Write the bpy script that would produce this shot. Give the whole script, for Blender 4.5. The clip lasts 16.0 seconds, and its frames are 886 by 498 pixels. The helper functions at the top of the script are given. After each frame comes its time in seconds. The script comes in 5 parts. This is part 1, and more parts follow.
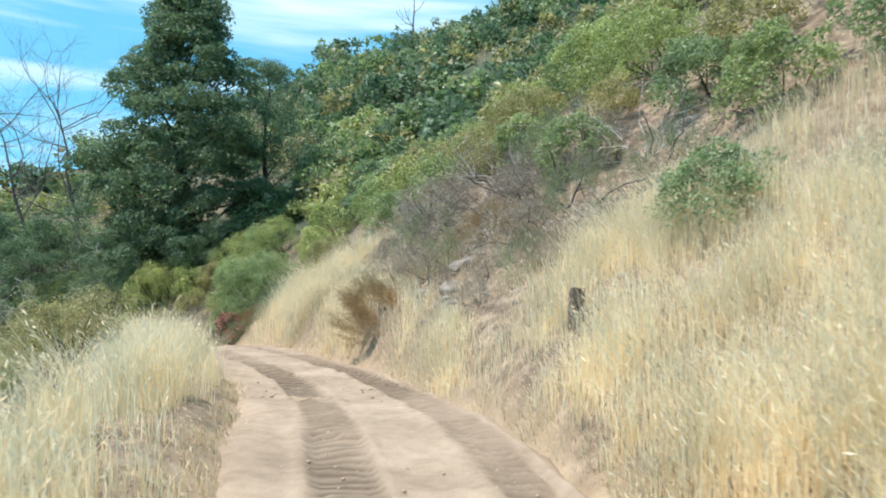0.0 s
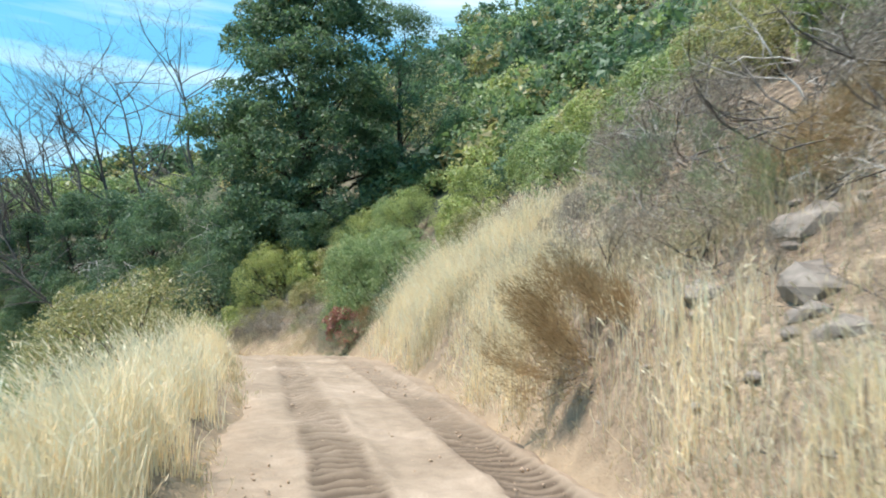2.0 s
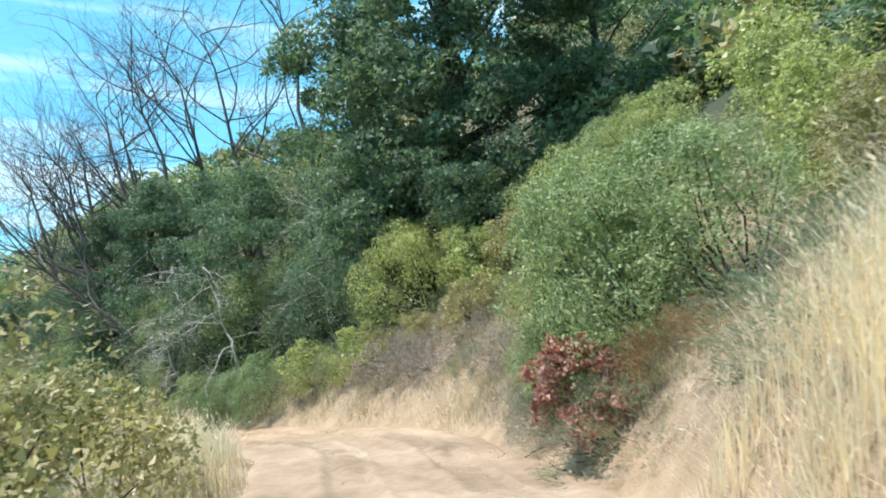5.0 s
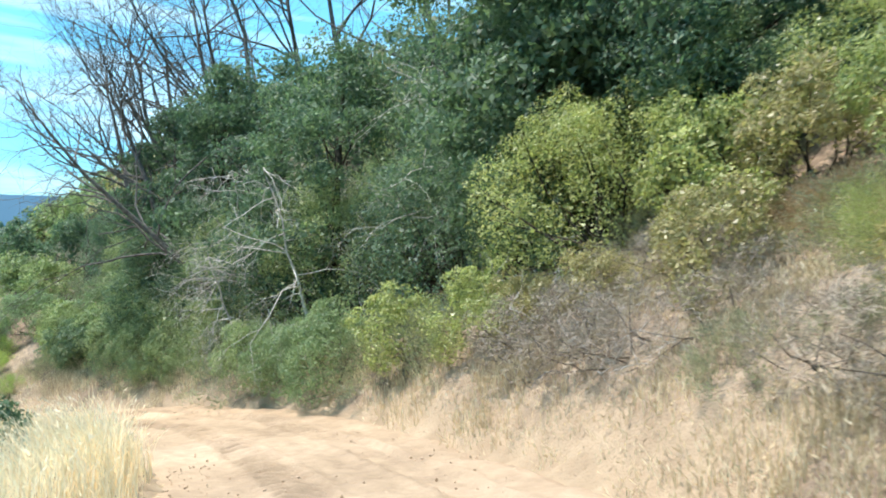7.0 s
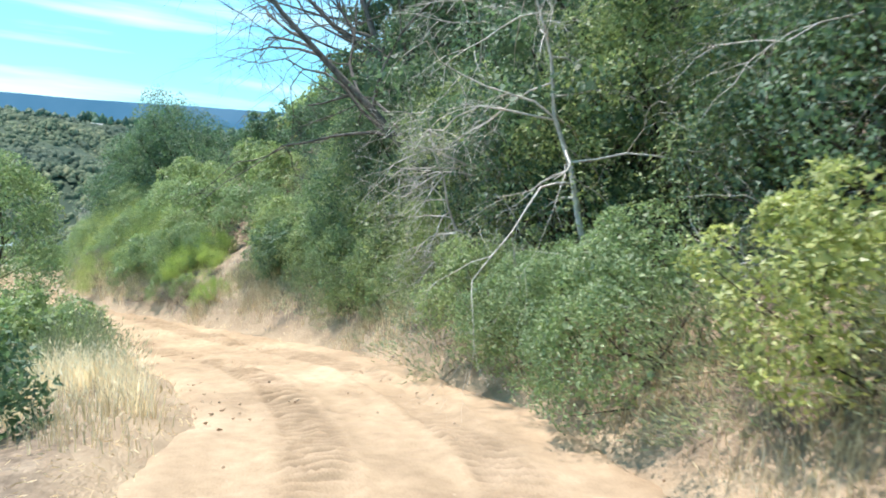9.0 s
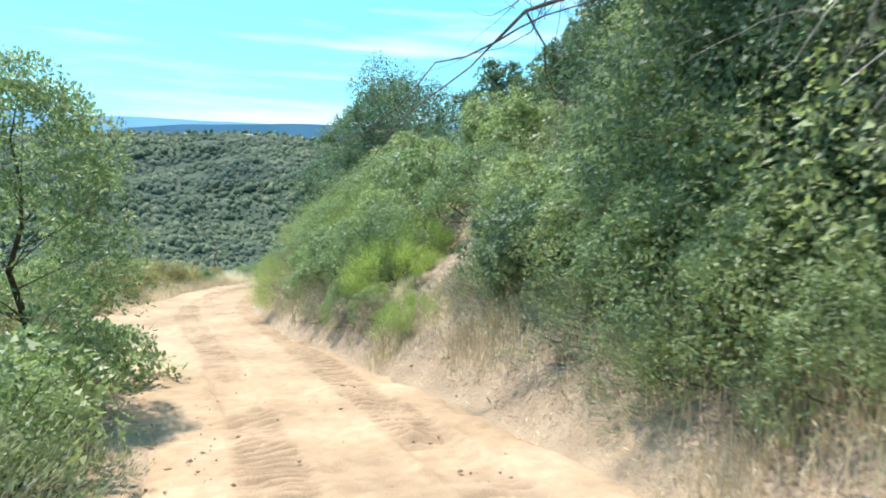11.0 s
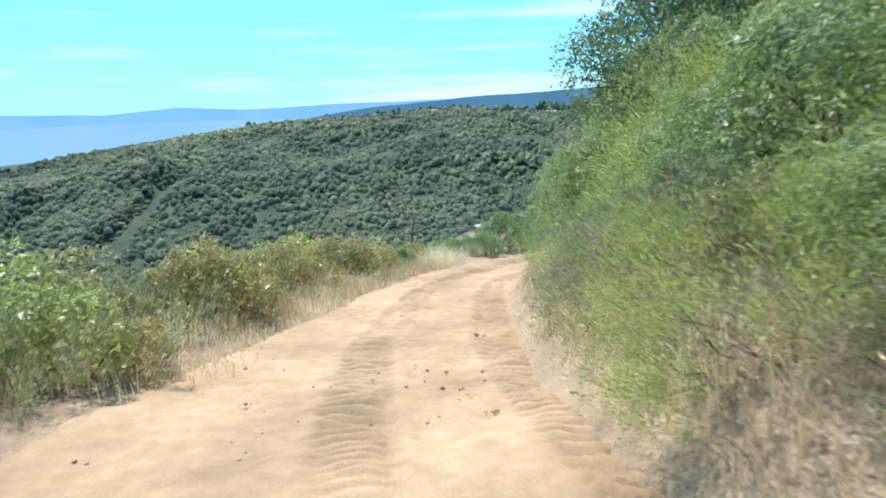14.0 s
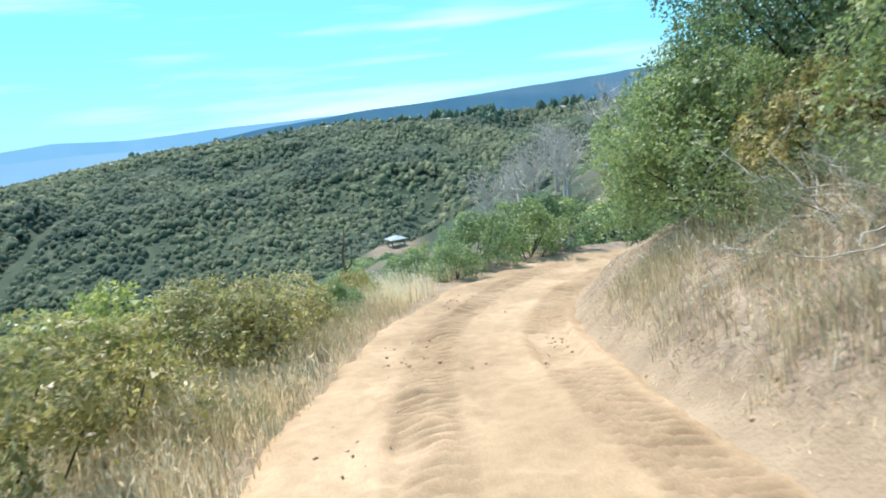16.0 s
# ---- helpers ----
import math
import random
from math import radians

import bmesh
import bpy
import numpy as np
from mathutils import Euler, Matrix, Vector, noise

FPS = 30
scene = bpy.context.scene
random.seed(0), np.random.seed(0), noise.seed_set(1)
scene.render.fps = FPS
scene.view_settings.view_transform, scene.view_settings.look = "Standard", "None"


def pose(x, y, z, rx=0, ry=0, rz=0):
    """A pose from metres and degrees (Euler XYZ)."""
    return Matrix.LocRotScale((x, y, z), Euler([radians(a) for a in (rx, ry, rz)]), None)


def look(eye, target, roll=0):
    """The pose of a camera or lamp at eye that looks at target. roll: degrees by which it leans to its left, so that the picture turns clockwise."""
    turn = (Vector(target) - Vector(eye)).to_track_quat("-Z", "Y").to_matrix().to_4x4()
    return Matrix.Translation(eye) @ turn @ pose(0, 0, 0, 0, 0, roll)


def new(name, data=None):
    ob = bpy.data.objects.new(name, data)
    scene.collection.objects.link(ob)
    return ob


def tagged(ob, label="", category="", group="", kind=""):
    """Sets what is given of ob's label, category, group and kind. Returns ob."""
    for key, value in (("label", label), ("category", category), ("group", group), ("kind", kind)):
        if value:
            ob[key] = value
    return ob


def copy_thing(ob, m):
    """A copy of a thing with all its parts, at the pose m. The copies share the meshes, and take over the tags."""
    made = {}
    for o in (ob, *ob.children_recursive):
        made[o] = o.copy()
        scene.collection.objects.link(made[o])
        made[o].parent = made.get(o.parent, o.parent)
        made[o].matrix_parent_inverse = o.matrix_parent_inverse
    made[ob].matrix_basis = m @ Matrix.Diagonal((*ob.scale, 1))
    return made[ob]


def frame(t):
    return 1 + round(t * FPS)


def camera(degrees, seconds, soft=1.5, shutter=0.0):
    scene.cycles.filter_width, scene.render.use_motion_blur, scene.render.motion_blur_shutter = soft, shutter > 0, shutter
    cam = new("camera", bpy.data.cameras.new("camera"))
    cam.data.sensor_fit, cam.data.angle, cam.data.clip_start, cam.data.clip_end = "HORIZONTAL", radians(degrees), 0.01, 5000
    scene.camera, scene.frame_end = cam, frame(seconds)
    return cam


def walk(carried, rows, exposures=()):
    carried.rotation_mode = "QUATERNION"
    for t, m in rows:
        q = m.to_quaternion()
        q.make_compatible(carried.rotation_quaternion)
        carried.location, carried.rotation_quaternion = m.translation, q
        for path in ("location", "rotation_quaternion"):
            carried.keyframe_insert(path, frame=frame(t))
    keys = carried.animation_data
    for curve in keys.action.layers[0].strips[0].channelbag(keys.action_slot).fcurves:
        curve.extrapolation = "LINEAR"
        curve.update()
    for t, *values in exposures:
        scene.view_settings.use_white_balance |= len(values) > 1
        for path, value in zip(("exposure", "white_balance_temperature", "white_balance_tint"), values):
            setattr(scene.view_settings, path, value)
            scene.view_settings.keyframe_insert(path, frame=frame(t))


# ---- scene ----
cam = camera(65.2, 16.0, soft=1.8, shutter=0.2)
METRES, EYE, TILT, LEAN, TURN = 70.0, 1.6, 4.5, -1.5, 0.0
ROWS = [
    (0.0, 0.0, 0.0, 0.0, -0.0, 0.0, -0.0),
    (0.5, -0.0021, 0.0307, -0.0022, 2.33, -0.16, -0.08),
    (1.0, -0.0067, 0.0603, -0.0036, 5.15, -0.45, -0.26),
    (1.5, -0.0134, 0.0921, -0.005, 8.37, -0.59, -0.27),
    (2.0, -0.0212, 0.1239, -0.007, 11.88, -0.87, -0.02),
    (2.5, -0.0306, 0.1554, -0.0094, 15.37, -1.12, 0.6),
    (3.0, -0.0427, 0.1879, -0.0116, 18.32, -1.1, 1.65),
    (3.5, -0.056, 0.2193, -0.0139, 20.78, -0.87, 2.77),
    (6.0, -0.1314, 0.3601, -0.0278, 28.09, -1.18, 3.15),
    (6.5, -0.1475, 0.3845, -0.0329, 31.0, -1.99, 1.99),
    (7.0, -0.1646, 0.4081, -0.0382, 35.35, -3.26, 0.68),
    (7.5, -0.1819, 0.4289, -0.0424, 40.9, -5.36, -0.49),
    (8.0, -0.2001, 0.4477, -0.0463, 46.75, -7.52, -1.34),
    (10.5, -0.3297, 0.5175, -0.0734, 72.38, -8.42, 0.16),
    (11.0, -0.3589, 0.5234, -0.0795, 77.57, -8.27, 1.2),
    (11.5, -0.3882, 0.5264, -0.0843, 82.43, -8.07, 2.37),
    (12.0, -0.4182, 0.5262, -0.0894, 86.78, -8.15, 3.45),
    (12.5, -0.4486, 0.5229, -0.0957, 90.13, -8.63, 4.28),
    (13.0, -0.4806, 0.5163, -0.101, 92.23, -9.3, 4.75),
    (13.5, -0.5127, 0.5088, -0.1042, 92.94, -9.75, 5.5),
    (14.0, -0.5454, 0.5009, -0.1077, 92.36, -9.91, 6.26),
    (14.5, -0.578, 0.4936, -0.1111, 91.03, -9.92, 7.48),
    (15.0, -0.6098, 0.4876, -0.1144, 89.07, -9.88, 8.82),
    (15.5, -0.6389, 0.4829, -0.118, 86.73, -10.01, 9.77),
    (16.0, -0.6687, 0.4797, -0.1231, 83.69, -10.15, 10.41),
]
walk(cam, [(t, pose(0, 0, EYE, TILT, LEAN, TURN) @ pose(METRES * x, METRES * y, METRES * z, 90 + pitch, roll, yaw)) for t, x, y, z, yaw, pitch, roll in ROWS],
     exposures=[(0.0, 0.48, 6400, 10), (3.5, 0.56, 6400, 10), (6.0, 0.76, 6350, 10), (8.0, 0.86, 6300, 10), (10.5, 0.84, 6200, 11), (12.5, 0.66, 6200, 11), (16.0, 0.58, 6200, 10)])

# ---- daylight: one sun and the sky ----
SUN_ELEVATION, SUN_TURN = 63.0, 232.0      # degrees; turn is clockwise from +y
sun = new("sun", bpy.data.lights.new("sun", "SUN"))
sun.data.energy, sun.data.angle, sun.data.color = 5.0, radians(1.5), (1.0, 0.91, 0.86)
_e, _a = radians(SUN_ELEVATION), radians(SUN_TURN)
sun.matrix_world = look((0, 0, 60), Vector((0, 0, 60)) - 10 * Vector((math.cos(_e) * math.sin(_a), math.cos(_e) * math.cos(_a), math.sin(_e))))
world = bpy.data.worlds.new("sky")
scene.world = world
world.use_nodes = True
wn, wl = world.node_tree.nodes, world.node_tree.links
sky = wn.new("ShaderNodeTexSky")
sky.sky_type, sky.sun_disc = "NISHITA", False
sky.sun_elevation, sky.sun_rotation = radians(SUN_ELEVATION), radians(SUN_TURN)
sky.air_density, sky.dust_density, sky.ozone_density = 1.0, 0.35, 2.0
tint = wn.new("ShaderNodeMix")
tint.data_type, tint.blend_type = "RGBA", "MULTIPLY"
tint.inputs[0].default_value = 1.0
tint.inputs[7].default_value = (0.55, 1.0, 1.22, 1)
# thin streaks of high cloud
tc, mp, nz, ramp, cloud = (wn.new("ShaderNode" + k) for k in ("TexCoord", "Mapping", "TexNoise", "ValToRGB", "Mix"))
mp.inputs["Scale"].default_value = (1.2, 1.2, 14.0)
nz.inputs["Scale"].default_value, nz.inputs["Detail"].default_value = 2.2, 5.0
ramp.color_ramp.elements[0].position, ramp.color_ramp.elements[1].position = 0.48, 0.80
cloud.data_type = "RGBA"
cloud.inputs[7].default_value = (5.6, 7.2, 8.0, 1)
wl.new(tc.outputs["Generated"], mp.inputs["Vector"])
wl.new(mp.outputs["Vector"], nz.inputs["Vector"])
wl.new(nz.outputs["Fac"], ramp.inputs["Fac"])
wl.new(sky.outputs["Color"], tint.inputs[6])
haze = wn.new("ShaderNodeMix")
haze.data_type = "RGBA"
haze.inputs[0].default_value = 0.55
haze.inputs[7].default_value = (1.6, 5.3, 7.5, 1)
wl.new(tint.outputs[2], haze.inputs[6])
wl.new(haze.outputs[2], cloud.inputs[6])
wl.new(ramp.outputs["Color"], cloud.inputs[0])
wl.new(cloud.outputs[2], wn["Background"].inputs["Color"])
wn["Background"].inputs["Strength"].default_value = 0.122


# ---- materials ----
def material(name, rough=0.9):
    m = bpy.data.materials.new(name)
    m.use_nodes = True
    b = m.node_tree.nodes["Principled BSDF"]
    b.inputs["Roughness"].default_value = rough
    b.inputs["Specular IOR Level"].default_value = 0.25
    return m, m.node_tree.nodes, m.node_tree.links, b


def noise_node(n, l, scale, detail=4.0, coords="Object", rough=0.55):
    t, z = n.new("ShaderNodeTexCoord"), n.new("ShaderNodeTexNoise")
    z.inputs["Scale"].default_value, z.inputs["Detail"].default_value, z.inputs["Roughness"].default_value = scale, detail, rough
    l.new(t.outputs[coords], z.inputs["Vector"])
    return z.outputs["Fac"]


def ramp_node(n, l, fac, stops):
    r = n.new("ShaderNodeValToRGB")
    while len(r.color_ramp.elements) < len(stops):
        r.color_ramp.elements.new(0.5)
    for e, (p, c) in zip(r.color_ramp.elements, stops):
        e.position, e.color = p, (*c, 1)
    l.new(fac, r.inputs["Fac"])
    return r.outputs["Color"]


def mix_node(n, l, fac, a, b, blend="MIX"):
    m = n.new("ShaderNodeMix")
    m.data_type, m.blend_type = "RGBA", blend
    for i, v in ((0, fac), (6, a), (7, b)):
        if isinstance(v, (int, float)):
            m.inputs[i].default_value = v
        elif isinstance(v, tuple):
            m.inputs[i].default_value = (*v, 1)
        else:
            l.new(v, m.inputs[i])
    return m.outputs[2]


def bump(n, l, b, height, strength, distance):
    k = n.new("ShaderNodeBump")
    k.inputs["Strength"].default_value, k.inputs["Distance"].default_value = strength, distance
    l.new(height, k.inputs["Height"])
    l.new(k.outputs["Normal"], b.inputs["Normal"])


def leaf_material(name, dark, mid, light, shine=0.42, through_light=0.42, glow=(1.08, 1.25, 0.85)):
    """Foliage: every leaf its own shade, patches of older and younger growth, and light that passes through."""
    m, n, l, b = material(name, shine)
    b.inputs["Specular IOR Level"].default_value = 0.5
    g = n.new("ShaderNodeNewGeometry")
    col = ramp_node(n, l, g.outputs["Random Per Island"], [(0.0, dark), (0.55, mid), (1.0, light)])
    patch = ramp_node(n, l, noise_node(n, l, 1.1, 3.0), [(0.35, (0.80, 0.82, 0.78)), (0.65, (1.12, 1.10, 1.02))])
    col = mix_node(n, l, 1.0, col, patch, "MULTIPLY")
    oi = n.new("ShaderNodeObjectInfo")
    each = ramp_node(n, l, oi.outputs["Random"], [(0.0, (0.85, 0.9, 0.9)), (1.0, (1.15, 1.08, 0.95))])
    col = mix_node(n, l, 1.0, col, each, "MULTIPLY")
    l.new(col, b.inputs["Base Color"])
    tr, ad = n.new("ShaderNodeBsdfTranslucent"), n.new("ShaderNodeMixShader")
    l.new(mix_node(n, l, 1.0, col, glow, "MULTIPLY"), tr.inputs["Color"])
    ad.inputs[0].default_value = through_light
    l.new(b.outputs[0], ad.inputs[1])
    l.new(tr.outputs[0], ad.inputs[2])
    l.new(ad.outputs[0], n["Material Output"].inputs["Surface"])
    return m


LEAF_DARK = leaf_material("dark_evergreen_leaf", (0.078, 0.122, 0.084), (0.138, 0.208, 0.136), (0.205, 0.288, 0.192), 0.55)
LEAF_OAK = leaf_material("scrub_oak_leaf", (0.158, 0.21, 0.115), (0.275, 0.345, 0.185), (0.41, 0.475, 0.285), 0.5)
LEAF_LIGHT = leaf_material("yellow_green_leaf", (0.21, 0.25, 0.105), (0.36, 0.4, 0.175), (0.53, 0.56, 0.29))
LEAF_BROOM = leaf_material("bright_broom_leaf", (0.22, 0.29, 0.1), (0.39, 0.475, 0.165), (0.56, 0.63, 0.29))
LEAF_GREY = leaf_material("grey_green_leaf", (0.154, 0.168, 0.133), (0.276, 0.295, 0.224), (0.438, 0.460, 0.356))
LEAF_OLIVE = leaf_material("dusty_olive_leaf", (0.215, 0.185, 0.095), (0.37, 0.325, 0.175), (0.54, 0.48, 0.29))
LEAF_DRY = leaf_material("withered_brown_leaf", (0.2, 0.145, 0.09), (0.36, 0.272, 0.175), (0.53, 0.43, 0.3), 0.6, 0.35, (1.15, 1.03, 0.85))
LEAF_RED = leaf_material("red_leaf", (0.22, 0.1, 0.09), (0.4, 0.205, 0.175), (0.55, 0.35, 0.3), 0.5, 0.35, (1.3, 0.9, 0.8))
STRAW = leaf_material("dry_straw", (0.92, 0.74, 0.52), (1.0, 0.89, 0.71), (1.0, 0.96, 0.86), 0.6, 0.55, (1.06, 1.0, 0.90))
LEAF_TWIG = leaf_material("grey_dead_twig", (0.15, 0.125, 0.11), (0.29, 0.245, 0.215), (0.46, 0.41, 0.36), 0.8, 0.12, (1.0, 1.0, 1.0))
STRAW_GREY = leaf_material("weathered_straw", (0.42, 0.34, 0.23), (0.68, 0.57, 0.4), (0.9, 0.8, 0.62), 0.7, 0.4, (1.08, 1.0, 0.88))


def bark_material(name, a, b_, scale=9.0):
    m, n, l, b = material(name)
    f = noise_node(n, l, scale, 6.0)
    l.new(ramp_node(n, l, f, [(0.3, a), (0.7, b_)]), b.inputs["Base Color"])
    bump(n, l, b, f, 0.6, 0.02)
    return m


BARK = bark_material("dark_bark", (0.035, 0.028, 0.02), (0.12, 0.095, 0.07))
DEADWOOD = bark_material("bleached_deadwood", (0.32, 0.30, 0.27), (0.66, 0.62, 0.56))
DEADBARK = bark_material("burnt_grey_bark", (0.06, 0.055, 0.05), (0.19, 0.17, 0.15))
POST = bark_material("weathered_post_wood", (0.04, 0.03, 0.022), (0.20, 0.16, 0.12), 22.0)
ROCK = bark_material("grey_rock", (0.13, 0.11, 0.09), (0.31, 0.27, 0.225), 5.0)
CLOD = bark_material("dry_clod", (0.30, 0.215, 0.145), (0.48, 0.36, 0.25), 14.0)


def soil_material():
    m, n, l, b = material("hillside_soil_and_litter", 0.95)
    big, fine, grit = noise_node(n, l, 0.35, 5.0), noise_node(n, l, 3.5, 6.0), noise_node(n, l, 28.0, 4.0)
    soil = ramp_node(n, l, fine, [(0.28, (0.10, 0.075, 0.053)), (0.5, (0.225, 0.17, 0.12)), (0.72, (0.38, 0.30, 0.215))])
    straw = ramp_node(n, l, grit, [(0.3, (0.20, 0.152, 0.105)), (0.7, (0.40, 0.32, 0.225))])
    k = ramp_node(n, l, big, [(0.50, (0, 0, 0)), (0.72, (1, 1, 1))])
    near = mix_node(n, l, k, soil, straw)
    near = mix_node(n, l, 1.0, near, ramp_node(n, l, noise_node(n, l, 11.0, 3.0), [(0.32, (0.62, 0.62, 0.62)), (0.6, (1.12, 1.11, 1.08))]), "MULTIPLY")
    # road dust thrown on the foot of the banks
    dusty = n.new("ShaderNodeAttribute")
    dusty.attribute_name = "dust"
    pale = ramp_node(n, l, noise_node(n, l, 2.2, 6.0), [(0.3, (0.26, 0.19, 0.12)), (0.7, (0.39, 0.295, 0.192))])
    near = mix_node(n, l, dusty.outputs["Fac"], near, pale)
    # scrub-covered country farther off
    a = n.new("ShaderNodeAttribute")
    a.attribute_name = "scrub"
    green = ramp_node(n, l, noise_node(n, l, 0.05, 6.0), [(0.35, (0.036, 0.054, 0.034)), (0.55, (0.055, 0.076, 0.046)), (0.72, (0.09, 0.102, 0.062))])
    l.new(mix_node(n, l, a.outputs["Fac"], near, green), b.inputs["Base Color"])
    bump(n, l, b, mix_node(n, l, 0.5, grit, noise_node(n, l, 9.0, 5.0)), 0.8, 0.07)
    return m


def road_material():
    m, n, l, b = material("pale_dirt_road", 0.96)
    big, fine, grit = noise_node(n, l, 0.7, 5.0), noise_node(n, l, 6.0, 6.0), noise_node(n, l, 55.0, 3.0)
    dust = ramp_node(n, l, big, [(0.3, (0.285, 0.212, 0.145)), (0.5, (0.365, 0.276, 0.19)), (0.7, (0.455, 0.347, 0.248))])
    dust = mix_node(n, l, 1.0, dust, ramp_node(n, l, fine, [(0.3, (0.84, 0.83, 0.82)), (0.7, (1.1, 1.1, 1.1))]), "MULTIPLY")
    dust = mix_node(n, l, 1.0, dust, ramp_node(n, l, grit, [(0.25, (0.85, 0.84, 0.83)), (0.6, (1.05, 1.05, 1.05))]), "MULTIPLY")
    # the soil turns from grey loam to yellow clay farther on
    c = n.new("ShaderNodeAttribute")
    c.attribute_name = "clay"
    dust = mix_node(n, l, 1.0, dust, ramp_node(n, l, c.outputs["Fac"], [(0.0, (0.90, 0.92, 0.95)), (1.0, (1.06, 1.0, 0.87))]), "MULTIPLY")
    # dark turned soil, with the shade of the tread grooves coloured in
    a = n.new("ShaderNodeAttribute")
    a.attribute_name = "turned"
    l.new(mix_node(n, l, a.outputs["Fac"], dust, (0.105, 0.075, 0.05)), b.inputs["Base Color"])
    bump(n, l, b, grit, 0.45, 0.02)
    return m


SOIL, DIRT = soil_material(), road_material()

# ---- plan: the road's centre line, from behind the start to beyond the end ----
CENTRE = [(0.6, -40, -0.9), (0.5, -20, -0.4), (0.42, -8, -0.1), (0.35, 0.0, 0.0), (0.18, 2.2, 0.01), (-0.6, 6.6, 0.12), (-1.8, 11.05, 0.14), (-3.6, 15.5, 0.13),
          (-5.9, 20.2, 0.05), (-8.9, 25.5, -0.2), (-11.3, 28.9, -0.72), (-13.75, 31.8, -1.13), (-18.1, 34.75, -1.95), (-22.9, 36.85, -2.87),
          (-27.1, 37.55, -3.7), (-31.3, 37.35, -4.63), (-35.85, 36.4, -5.42), (-40.4, 35.4, -6.1), (-44.6, 34.7, -6.75), (-48.2, 34.5, -7.4),
          (-52.5, 34.8, -8.1), (-57.5, 35.7, -8.95), (-62.0, 37.6, -9.6), (-65.5, 41.0, -10.2), (-67.5, 46.0, -10.9), (-68.0, 56.0, -12.0), (-66.0, 75.0, -14.0)]


def spline(points, step):
    p = np.array(points, float)
    p = np.vstack([2 * p[0] - p[1], p, 2 * p[-1] - p[-2]])
    out = []
    for a, b, c, d in zip(p, p[1:], p[2:], p[3:]):
        n = max(2, int(np.linalg.norm(c - b) / step))
        u = np.linspace(0, 1, n, endpoint=False)[:, None]
        out.append(0.5 * (2 * b + (c - a) * u + (2 * a - 5 * b + 4 * c - d) * u * u + (3 * b - a - 3 * c + d) * u ** 3))
    return np.vstack(out + [p[-2][None]])


LINE = spline(CENTRE, 0.25)
_seg = np.diff(LINE[:, :2], axis=0)
_len = np.hypot(_seg[:, 0], _seg[:, 1])
ALONG = np.concatenate([[0], np.cumsum(_len)])
ALONG -= ALONG[np.argmin(np.abs(LINE[:, 1]) + np.abs(LINE[:, 0] - 0.35))]
_tan = np.gradient(LINE[:, :2], axis=0)
_tan /= np.linalg.norm(_tan, axis=1)[:, None]
SIDE = np.stack([_tan[:, 1], -_tan[:, 0]], 1)      # to the right of the way


def table(s, rows):
    a = np.array(rows, float)
    return np.interp(s, a[:, 0], a[:, 1])


def half_left(s):
    return table(s, [(-40, 1.3), (0, 1.35), (25, 1.5), (35, 1.55), (46, 1.6), (54, 1.6), (58.5, 1.6), (61, 2.9), (64, 3.0), (70, 1.9), (76, 1.45), (100, 1.4)])


def half_right(s):
    return table(s, [(-40, 1.6), (0, 1.75), (10, 1.7), (22, 1.7), (30, 2.2), (38, 2.4), (46, 2.2), (52, 2.0), (60, 1.55), (64.8, 1.2), (70, 1.55), (77, 1.5), (100, 1.5)])


def lattice(ix, iy, seed):
    h = (ix.astype(np.int64) * 374761393 + iy.astype(np.int64) * 668265263 + seed * 2147483647) & 0xFFFFFFFF
    h = ((h ^ (h >> 13)) * 1274126177) & 0xFFFFFFFF
    return ((h ^ (h >> 16)) & 0xFFFF) / 65535.0


def value_noise(x, y, seed=0):
    x, y = np.asarray(x, float), np.asarray(y, float)
    ix, iy = np.floor(x), np.floor(y)
    fx, fy = x - ix, y - iy
    fx, fy = fx * fx * (3 - 2 * fx), fy * fy * (3 - 2 * fy)
    a, b = lattice(ix, iy, seed), lattice(ix + 1, iy, seed)
    c, d = lattice(ix, iy + 1, seed), lattice(ix + 1, iy + 1, seed)
    return (a + (b - a) * fx) * (1 - fy) + (c + (d - c) * fx) * fy


def fbm(x, y, scale, octaves=4, seed=0):
    v, amp, tot = 0, 1.0, 0
    for i in range(octaves):
        v = v + amp * (value_noise(np.asarray(x) / scale, np.asarray(y) / scale, seed + i) - 0.5)
        tot += amp
        amp, scale = amp * 0.5, scale * 0.5
    return 2 * v / tot


def smooth(v, a, b):
    u = np.clip((v - a) / (b - a), 0, 1)
    return u * u * (3 - 2 * u)


def along_across(x, y):
    """Metres along the road, metres to the right of its centre line, and the road's height there."""
    x, y = np.atleast_1d(x).astype(float), np.atleast_1d(y).astype(float)
    s, d, z = np.empty(len(x)), np.empty(len(x)), np.empty(len(x))
    for i in range(0, len(x), 8000):
        q = np.stack([x[i:i + 8000], y[i:i + 8000]], 1)
        k = np.argmin(((q[:, None] - LINE[None, :, :2]) ** 2).sum(2), 1)
        v = q - LINE[k, :2]
        off = (v * _tan[k]).sum(1)
        lateral = (v * SIDE[k]).sum(1)
        s[i:i + 8000], z[i:i + 8000] = ALONG[k] + np.clip(off, -0.3, 0.3), LINE[k, 2]
        d[i:i + 8000] = np.sign(lateral + 1e-9) * np.hypot(v[:, 0], v[:, 1])
        inner = np.abs(off) < 0.3
        d[i:i + 8000][inner] = lateral[inner]
    z = np.interp(s, ALONG, LINE[:, 2])
    return s, d, z


